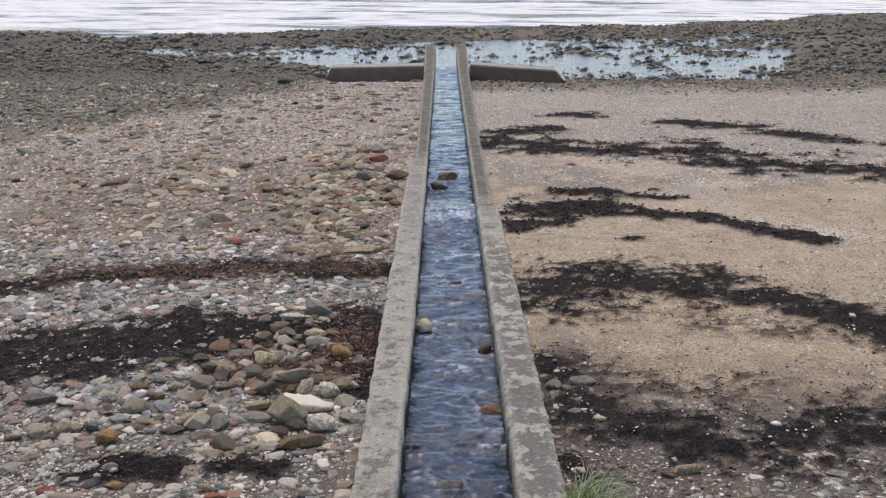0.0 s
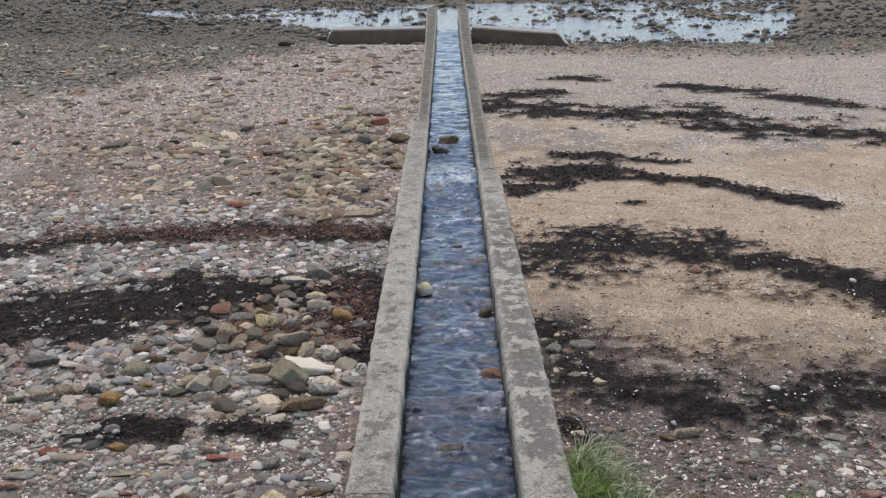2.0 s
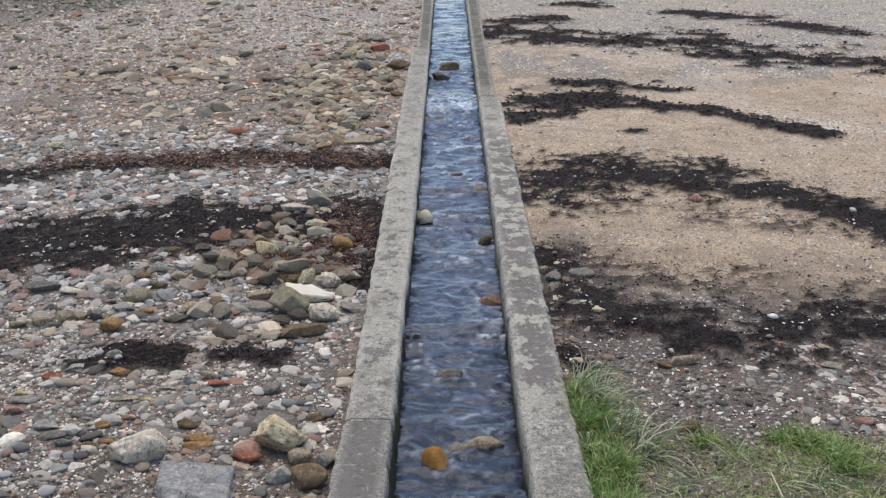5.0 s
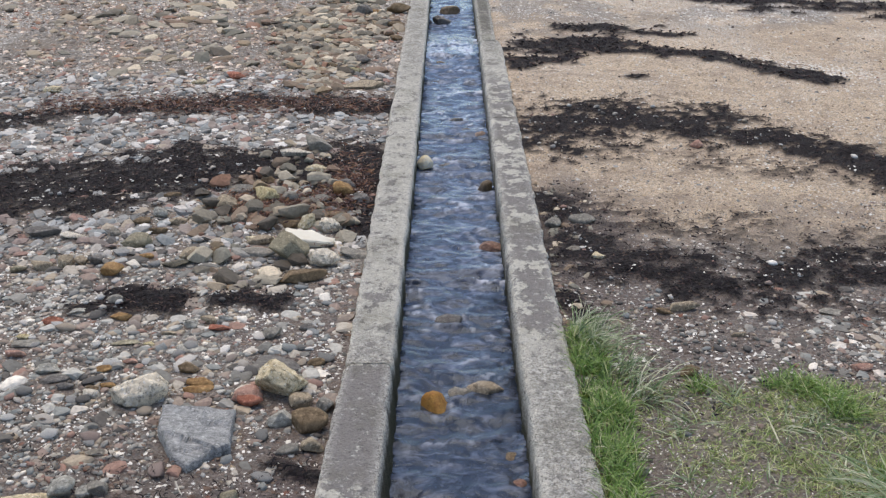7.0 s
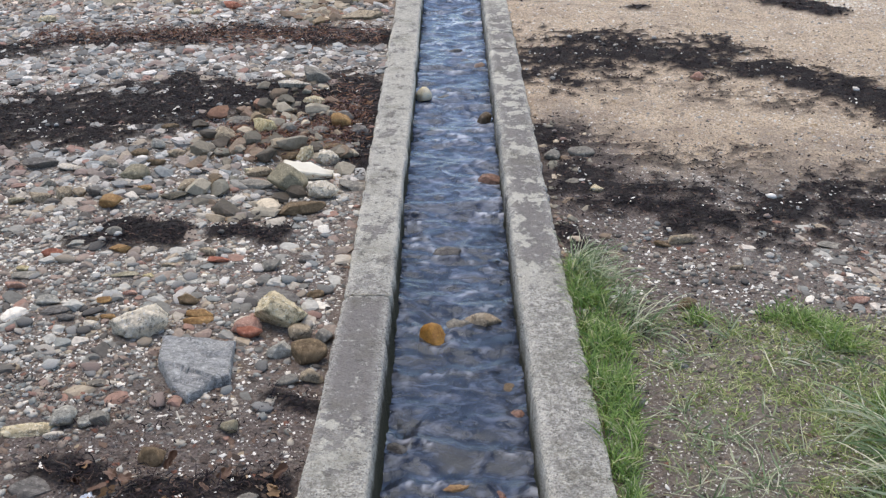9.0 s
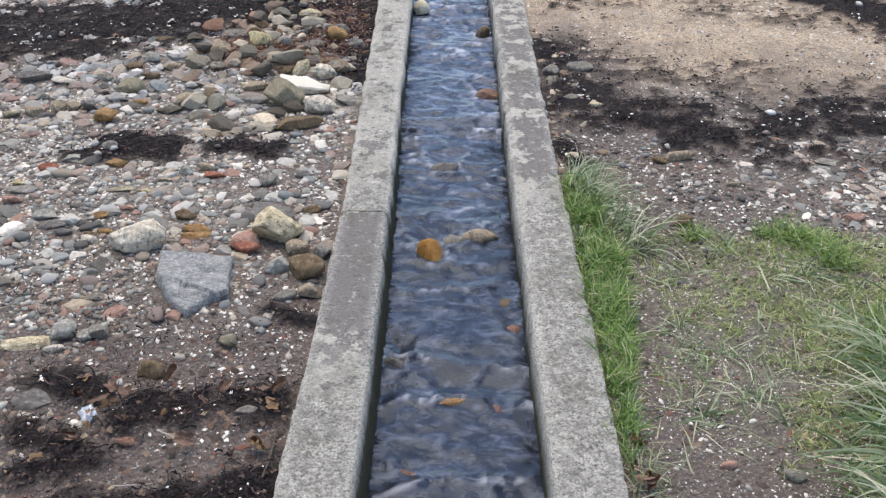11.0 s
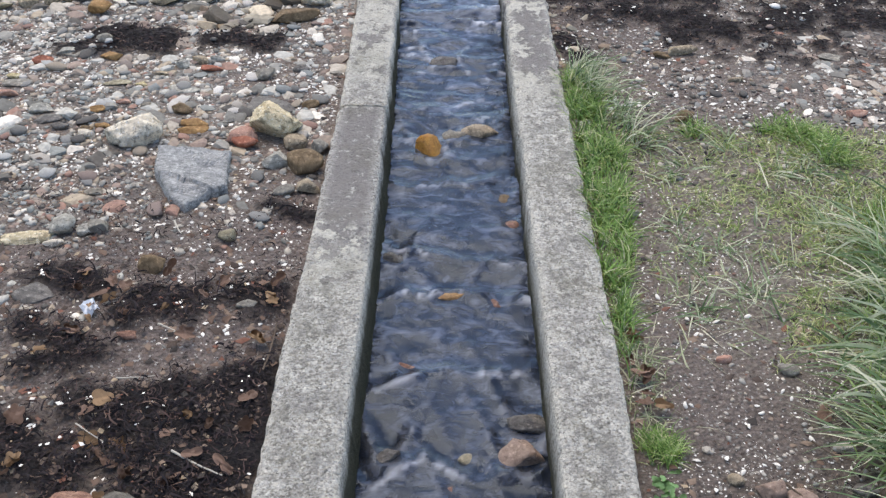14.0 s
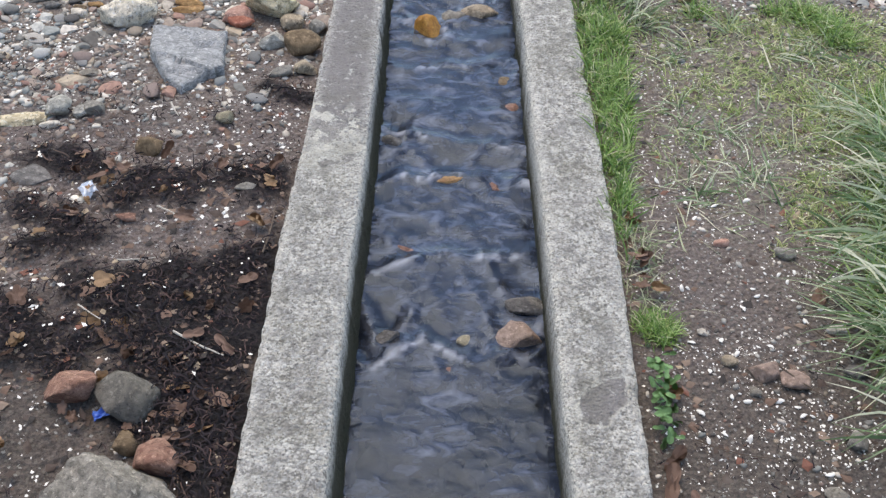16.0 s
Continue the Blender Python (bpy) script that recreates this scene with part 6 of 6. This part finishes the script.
# ---- grass ----
M_TURF = blade_material("worn_turf", [(0.0, (0.11, 0.165, 0.04)), (0.4, (0.27, 0.37, 0.11)), (0.75, (0.47, 0.51, 0.21)), (1.0, (0.75, 0.68, 0.44))])
def blades(name, x, y, lo, hi, wide, rise, mat, label, lean=0.0, drop=1.0):
    n = len(x)
    tall = 0.55 + 0.9 * fbm(x * 9, y * 9, 520)
    v, f = ribbons(np.stack([x, y, ground_z(x, y) - 0.004], 1), rng.uniform(0, 6.28, n) if not lean else rng.normal(lean, 0.9, n), rng.uniform(lo, hi, n) * tall, rng.uniform(0.6, 1.4, n) * wide,
                   rng.uniform(rise[0], rise[1], n), rng.uniform(-1, 1, n), rng.uniform(-0.5, 0.5, n), 5, drop)
    return thing(name, mesh_of(name, v, f), mat, label, "grass", kind="stuff")


def tufts(spots, per, spread_):
    """Places of blades round the middle of each tuft."""
    xs, ys = [], []
    for cx, cy, s in spots:
        k = int(per * s * s)
        xs.append(rng.normal(cx, spread_ * s, k))
        ys.append(rng.normal(cy, spread_ * s, k))
    x, y = np.concatenate(xs), np.concatenate(ys)
    k = x > outer_right(y) + 0.01
    return x[k], y[k]


n = 24000
x, y = rng.uniform(0.55, 0.9, n), rng.uniform(2.2, 4.6, n)
k = rng.random(n) < grass_cover(x, y) * (0.2 + 0.8 * step(0.38, 0.55, fbm(x * 14, y * 14, 500))) * (0.35 + 0.65 * step(2.4, 3.0, y))
blades("grass", x[k], y[k], 0.045, 0.13, 0.0042, (0.75, 1.5), M_GRASS, "thick green grass growing along the channel wall")
k = (rng.random(n) < grass_cover(x, y) * 0.14 * step(3.3, 2.6, y)) & (x > outer_right(y) + 0.012)
blades("grass", x[k], y[k], 0.04, 0.12, 0.0035, (0.2, 1.2), M_LONG, "thin yellowing grass along the channel wall", 0.0, 1.3)
x, y = tufts([(0.63, 4.45, 1.1), (0.7, 4.32, 1.2), (0.79, 4.12, 1.1), (0.66, 4.42, 0.9), (0.84, 3.95, 0.9), (0.6, 4.5, 0.7)], 60, 0.035)
blades("grass", x, y, 0.12, 0.27, 0.0046, (0.7, 1.35), M_LONG, "long pale grass bending over from the wall", 0.2, 1.35)
x, y = tufts([(1.11, 4.02, 0.7), (1.5, 4.02, 1.0), (1.58, 3.98, 1.2), (1.64, 3.88, 1.1), (1.66, 3.8, 0.9), (1.72, 3.4, 1.0), (1.7, 3.3, 0.9), (1.42, 4.03, 0.6)], 300, 0.038)
blades("grass", x, y, 0.03, 0.1, 0.004, (0.6, 1.45), M_GRASS, "bright green tufts at the edge of the turf")
n = 42000
x, y = rng.uniform(0.78, 2.05, n), rng.uniform(2.5, 4.05, n)
k = rng.random(n) < step(0.3, 0.56, fbm(x * 4, y * 4, 510) + 0.2 * (y - 3.1) + 0.22 * (x - 1.15)) * (0.35 + 0.65 * step(0.8, 1.1, x - 0.25 * step(3.4, 3.7, y))) * (0.25 + 0.75 * step(0.4, 0.6, fbm(x * 17, y * 17, 511)))
blades("grass", x[k], y[k], 0.015, 0.055, 0.0036, (0.1, 1.1), M_TURF, "thin low turf over stony soil", 0.0, 1.2)
g = np.random.default_rng(77)
x, y = tufts([(g.uniform(0.85, 1.7), g.uniform(2.75, 3.95), g.uniform(0.4, 1.0)) for k in range(46)], 26, 0.028)
blades("grass", x, y, 0.06, 0.19, 0.0046, (0.08, 0.7), M_LONG, "pale blades sprawling over the turf", 0.0, 1.4)
n = 900
x, y = rng.uniform(0.72, 1.9, n), rng.uniform(2.2, 4.05, n)
k = rng.random(n) < step(0.4, 0.65, fbm(x * 3, y * 3, 512))
blades("grass", x[k], y[k], 0.05, 0.2, 0.0038, (0.02, 0.3), M_DRY, "dry straw-coloured blades lying over the turf", 0.0, 1.4)
x, y = tufts([(1.5, 2.3, 1.5), (1.6, 2.55, 1.6), (1.64, 2.8, 1.5), (1.44, 2.1, 1.2), (1.74, 3.0, 1.4), (1.52, 2.05, 1.2), (1.66, 3.2, 1.0), (1.38, 1.75, 0.8)], 46, 0.055)
blades("grass", x, y, 0.18, 0.44, 0.0085, (0.3, 1.2), M_LONG, "tussock of long arching grey-green grass", 3.3, 1.5)
x, y = tufts([(1.52, 2.3, 1.5), (1.62, 2.55, 1.6), (1.64, 2.8, 1.5), (1.49, 2.1, 1.3), (1.56, 2.0, 1.3), (1.75, 3.05, 1.3)], 130, 0.065)
blades("grass", x, y, 0.06, 0.2, 0.0055, (0.4, 1.4), M_GRASS, "green tussock among dry grass", 0.0, 1.2)
x, y = tufts([(0.665, 2.16, 1.0), (0.69, 2.12, 0.8)], 420, 0.026)
blades("grass", x, y, 0.03, 0.085, 0.0034, (0.7, 1.5), M_GRASS, "small bright green tuft beside the wall")
x, y = tufts([(0.66, 2.55, 0.9), (0.67, 2.4, 0.9), (0.66, 2.3, 0.8)], 120, 0.05)
blades("grass", x, y, 0.04, 0.11, 0.003, (0.1, 0.9), M_DRY, "dry thin grass beside the wall", 0.0, 1.3)

# ---- leaves, sticks, shells and litter ----
M_LEAF = plain_material("dead_leaf", (0.12, 0.07, 0.05), (0.33, 0.205, 0.145), 35.0, 0.75)
M_TAN_LEAF = plain_material("tan_leaf", (0.2, 0.11, 0.05), (0.42, 0.27, 0.15), 30.0, 0.7)
M_GREEN_LEAF = plain_material("nettle_leaf", (0.1, 0.22, 0.075), (0.23, 0.4, 0.16), 60.0, 0.5)
M_STICK = plain_material("bleached_stick", (0.3, 0.26, 0.2), (0.6, 0.55, 0.46), 90.0, 0.7)
M_TWIG = plain_material("dark_twig", (0.05, 0.035, 0.025), (0.16, 0.115, 0.08), 90.0, 0.8)
M_CREAM = plain_material("bleached_wood", (0.66, 0.61, 0.48), (0.82, 0.78, 0.66), 25.0, 0.6)
M_BLUE = plain_material("blue_plastic", (0.03, 0.1, 0.42), (0.12, 0.25, 0.65), 60.0, 0.35)
M_PAPER = plain_material("white_plastic", (0.68, 0.7, 0.72), (0.85, 0.86, 0.87), 40.0, 0.4)


def leaf_mesh(seed, lobes):
    """A curled leaf: an outline of lobes round a raised midrib, with some thickness."""
    r = random.Random(seed)
    n = 28
    ring = []
    for k in range(n):
        a = 2 * math.pi * k / n
        rad = (0.62 + 0.38 * abs(math.cos(a * lobes / 2))) if lobes else 0.45 + 0.55 * abs(math.cos(a))
        ring.append((math.cos(a) * rad, math.sin(a) * rad * 0.85))
    curl, twist = r.uniform(0.15, 0.5), r.uniform(-0.3, 0.3)
    bm = bmesh.new()
    rows = []
    for s in (0.0, 0.5, 1.0):
        for z0 in (0.0,):
            rows.append([bm.verts.new((px * s, py * s, curl * (py * s) ** 2 + twist * px * py * s * s + 0.12 * noise.noise((px * s * 2 + seed, py * s * 2, 0)))) for px, py in (ring if s else ring[:1])])
    c = rows[0][0]
    for k in range(n):
        j = (k + 1) % n
        bm.faces.new((c, rows[1][k], rows[1][j]))
        bm.faces.new((rows[1][k], rows[2][k], rows[2][j], rows[1][j]))
    bmesh.ops.solidify(bm, geom=bm.faces[:], thickness=0.025)
    me = bpy.data.meshes.new("leaf")
    bm.to_mesh(me)
    bm.free()
    return me


LEAVES = [leaf_mesh(k, (5, 0, 5, 3)[k % 4]) for k in range(6)]
for k, me in enumerate(LEAVES):
    me.materials.append(M_TAN_LEAF if k % 3 == 0 else M_LEAF)
r = random.Random(5)
more = [(r.uniform(-1.25, -0.53), r.uniform(1.55, 2.95), r.uniform(0.018, 0.042)) for k in range(46)] + [(r.uniform(0.62, 0.74), r.uniform(1.5, 2.7), r.uniform(0.02, 0.04)) for k in range(9)]
for k, (x, y, s) in enumerate([(-0.905, 2.096, 0.05), (-0.771, 2.134, 0.04), (-0.69, 1.781, 0.055), (-0.701, 1.882, 0.05), (-0.736, 1.988, 0.04), (1.202, 2.294, 0.05), (0.68, 1.893, 0.04),
                             (0.642, 1.583, 0.06), (0.634, 2.514, 0.03), (0.666, 2.627, 0.03), (-0.754, 1.955, 0.035), (-1.147, 2.811, 0.04), (-1.1, 2.79, 0.035), (-0.679, 2.034, 0.03), (-0.552, 1.834, 0.05),
                             (-0.6, 1.75, 0.05), (-0.62, 1.66, 0.055), (0.66, 1.66, 0.045), (-1.0, 2.12, 0.04), (-0.93, 2.06, 0.05)] + more):
    ob = thing("dead_leaf", LEAVES[k % 6], None, ("tan curled dead leaf lying on dark soil" if (k % 6) % 3 == 0 else "brown crumpled dead leaf lying on dark soil"), "leaf", "dead leaves on the ground")
    ob.matrix_world = pose(x, y, float(ground_z(np.array(x), np.array(y))) + (0.016 if k < 20 else 0.036), r.uniform(-25, 25), r.uniform(-25, 25), r.uniform(0, 360)) @ Matrix.Diagonal((s, s * r.uniform(0.6, 1.0), s, 1))


def rod(name, x0, y0, x1, y1, rad, mat, label, bend=0.02, up=0.03):
    """A thin tapered stick between two places on the ground."""
    bm = bmesh.new()
    n, prev = 9, None
    p0, p1 = Vector((x0, y0, float(ground_z(np.array(x0), np.array(y0))) + up)), Vector((x1, y1, float(ground_z(np.array(x1), np.array(y1))) + up))
    axis = (p1 - p0).normalized()
    side, rise = axis.cross(Vector((0, 0, 1))).normalized(), Vector((0, 0, 1))
    for i in range(n):
        u = i / (n - 1)
        c = p0.lerp(p1, u) + side * bend * math.sin(u * math.pi) * (p1 - p0).length + rise * 0.004 * noise.noise((u * 6, x0 * 9, y0))
        q = rad * (1 - 0.45 * u) * (1 + 0.15 * noise.noise((u * 9, x0, y0 * 5)))
        ring = [bm.verts.new(c + side * math.cos(a) * q + rise * math.sin(a) * q) for a in (k * math.pi / 3 for k in range(6))]
        if prev:
            for k in range(6):
                bm.faces.new((prev[k], prev[(k + 1) % 6], ring[(k + 1) % 6], ring[k]))
        else:
            bm.faces.new(ring[::-1])
        prev = ring
    bm.faces.new(prev)
    me = bpy.data.meshes.new(name)
    bm.to_mesh(me)
    bm.free()
    return thing(name, me, mat, label, "stick", "sticks on the ground")


rod("stick", -0.744, 2.077, -0.585, 1.988, 0.0045, M_STICK, "pale bleached stick lying on dark weed")
rod("stick", -0.976, 2.383, -0.856, 2.397, 0.003, M_STICK, "thin straw-coloured stem on dark soil")
rod("stick", -1.043, 2.175, -0.95, 2.111, 0.003, M_STICK, "thin straw-coloured stem among dead leaves")
rod("stick", -0.968, 3.248, -0.926, 3.166, 0.004, M_STICK, "short white stick on gravel")
rod("stick", -0.53, 2.43, -0.515, 2.664, 0.004, M_TWIG, "dark twig lying along the wall")
rod("stick", -0.9, 2.64, -0.84, 2.61, 0.004, M_STICK, "short pale stick on dark weed")
rod("stick", 1.12, 2.16, 1.25, 2.08, 0.0035, M_TWIG, "reddish brown twig on stony soil", 0.12)
rod("stick", 1.0, 2.0, 1.14, 1.86, 0.003, M_TWIG, "thin twig on stony soil", 0.05)
rod("stick", 1.28, 1.95, 1.4, 1.86, 0.004, M_STICK, "pale twig on stony soil", 0.05)
rod("stick", 0.72, 1.72, 0.93, 1.66, 0.002, M_TWIG, "thin brown stem on stony soil", 0.06)

# a bleached piece of wood behind the olive boulder
bm = bmesh.new()
bmesh.ops.create_cube(bm, size=2.0)
bmesh.ops.subdivide_edges(bm, edges=bm.edges[:], cuts=5, use_grid_fill=True)
for p in bm.verts:
    w_ = 1 - 0.65 * max(0.0, p.co.x) ** 1.3
    p.co = Vector((p.co.x * 0.138, p.co.y * 0.045 * w_, p.co.z * 0.026 * w_ + 0.008 * max(0, -p.co.x))) + Vector(noise.noise_vector(p.co * 2.2)) * 0.008
me = bpy.data.meshes.new("driftwood")
bmesh.ops.bevel(bm, geom=[e for e in bm.edges if e.calc_face_angle(0) > 1.0], offset=0.006, segments=2, affect="EDGES")
bm.to_mesh(me)
bm.free()
me.polygons.foreach_set("use_smooth", [True] * len(me.polygons))
ob = thing("driftwood", me, M_CREAM, "cream-white wedge of bleached driftwood on the shingle", "driftwood")
ob.matrix_world = pose(-0.745, 5.58, float(ground_z(np.array(-0.745), np.array(5.58))) + 0.034, 12, 4, -7)


def crumple(name, w, d, h, seed, mat, label):
    """A small crumpled scrap with thickness."""
    nx = 9
    a, b = np.meshgrid(np.linspace(-1, 1, nx), np.linspace(-1, 1, nx))
    z = h * (fbm(a * 2 + seed, b * 2, seed, 3) * 2 - 0.6)
    me = mesh_of(name, np.stack([a * w * (1 + 0.25 * (vnoise(b * 3, a, seed) - 0.5)), b * d * (1 + 0.3 * (vnoise(a * 3, b, seed + 1) - 0.5)), z], -1).reshape(-1, 3), grid_faces(nx, nx), False)
    bm = bmesh.new()
    bm.from_mesh(me)
    bmesh.ops.solidify(bm, geom=bm.faces[:], thickness=0.002)
    bm.to_mesh(me)
    bm.free()
    return thing(name, me, mat, label, "litter", "litter on the ground")


for name, x, y, w_, d_, h_, sd, mt, lab, tz in (("plastic_scrap", -0.888, 1.785, 0.024, 0.015, 0.014, 3, M_BLUE, "scrap of crumpled blue plastic between stones", 20),
                                           ("plastic_scrap", -1.15, 2.735, 0.026, 0.03, 0.03, 5, M_PAPER, "crumpled white wrapper on dark weed", 35),
                                           ("plastic_scrap", -0.80, 1.775, 0.01, 0.024, 0.012, 7, M_PAPER, "torn white scrap between dark stones", 10)):
    crumple(name, w_, d_, h_, sd, mt, lab).matrix_world = pose(x, y, float(ground_z(np.array(x), np.array(y))) + 0.014, 8, -8, tz)


def shell_mesh():
    """A ribbed cockle shell, hollow side down."""
    n, m_ = 14, 7
    a = np.linspace(-1.35, 1.35, n)
    v = []
    for i in range(m_):
        u = i / (m_ - 1)
        for k, t_ in enumerate(a):
            rad = u * (1 + 0.05 * (k % 2))
            v.append((math.sin(t_) * rad, math.cos(t_) * rad - 0.4, 0.55 * math.sin(math.pi * min(1, u * 0.75 + 0.12)) * math.cos(t_ * 0.8) + 0.03 * (k % 2) - 0.15))
    me = mesh_of("shell", np.array(v), grid_faces(n, m_))
    bm = bmesh.new()
    bm.from_mesh(me)
    bmesh.ops.solidify(bm, geom=bm.faces[:], thickness=0.06)
    bm.to_mesh(me)
    bm.free()
    me.polygons.foreach_set("use_smooth", [True] * len(me.polygons))
    return me


SHELL = shell_mesh()
r = random.Random(9)
first = None
spots = [(1.08, 3.55), (1.05, 3.2), (0.9, 3.3), (0.83, 3.1), (0.87, 2.25), (0.95, 2.2), (0.9, 2.05), (1.02, 1.98), (0.88, 1.9), (1.1, 2.4), (0.8, 2.6), (0.86, 2.75), (2.13, 5.62), (0.98, 6.02), (-1.08, 1.81), (-0.62, 4.3)]
spots += [(r.uniform(0.75, 1.3), r.uniform(1.6, 2.9)) for k in range(120)] + [(r.uniform(1.2, 2.0), r.uniform(4.1, 4.9)) for k in range(14)] + [(r.uniform(-1.3, -0.6), r.uniform(1.8, 3.2)) for k in range(16)]
for x, y in spots:
    s = 0.0035 + 0.012 * r.random() ** 2.6
    m_ = pose(x, y, float(ground_z(np.array(x), np.array(y))) + s * 0.35, r.uniform(-25, 25), r.uniform(-25, 25), r.uniform(0, 360))
    if first is None:
        first = thing("shell", SHELL, M_SHELL, "small white cockle shell lying on the ground", "shell", "scattered shells")
        first.scale = (1, 1, 1)
    ob = first if first.location.length == 0 else copy_thing(first, m_)
    ob.matrix_world = m_ @ Matrix.Diagonal((s, s, s * r.uniform(0.6, 1.0), 1))

# a leafy weed at the foot of the wall
plant = tagged(new("nettle_plant"), "small green leafy nettle beside the channel wall", "plant")
plant.location = (0.638, 1.84, float(ground_z(np.array(0.638), np.array(1.84))))
G_LEAF = leaf_mesh(40, 0)
G_LEAF.materials.append(M_GREEN_LEAF)
for k in range(48):
    ob = new("leaf", G_LEAF)
    ob.parent = plant
    s = r.uniform(0.012, 0.024)
    ob.matrix_local = pose(r.uniform(-0.015, 0.042), r.uniform(-0.13, 0.14), r.uniform(0.02, 0.085), r.uniform(-30, 30), r.uniform(-30, 30), r.uniform(0, 360)) @ Matrix.Diagonal((s, s * 0.8, s, 1))
for k in range(3):
    bm = bmesh.new()
    bmesh.ops.create_cone(bm, cap_ends=True, segments=6, radius1=0.002, radius2=0.001, depth=0.06)
    me = bpy.data.meshes.new("stem")
    bm.to_mesh(me)
    bm.free()
    me.materials.append(M_GREEN_LEAF)
    ob = new("stem", me)
    ob.parent = plant
    ob.matrix_local = pose(0.004, -0.09 + 0.09 * k, 0.028, 20, 10 - 12 * k, 0)

# ---- the nearest pebbles of the beach, each a piece of its own ----
PEB = []
for k in range(10):
    v, f = stone_shape(1, 700 + k, 0.35, 3)
    me = mesh_of("pebble", v, f)
    me.materials.append(M_STONE)
    PEB.append(me)
r = random.Random(31)
made = 0
while made < 300:
    y = r.uniform(3.3, 5.5)
    east_ = made % 6 == 0
    y = r.uniform(4.15, 5.1) if east_ else y
    x = r.uniform(0.7, 0.42 * y + 0.1) if east_ else r.uniform(-(0.46 * y + 0.2), -0.52)
    if float(wrack(np.array(x), np.array(y))) > 0.4:
        continue
    s = 0.009 + (0.012 if east_ else 0.026) * r.random() ** 2
    ob = new("pebble", PEB[made % 10])
    ob.parent = ground
    ob.matrix_world = pose(x, y, float(ground_z(np.array(x), np.array(y))) + s * 0.3, r.uniform(-12, 12), r.uniform(-12, 12), r.uniform(0, 360)) @ Matrix.Diagonal((s * r.uniform(1, 1.6), s, s * r.uniform(0.4, 0.7), 1))
    made += 1
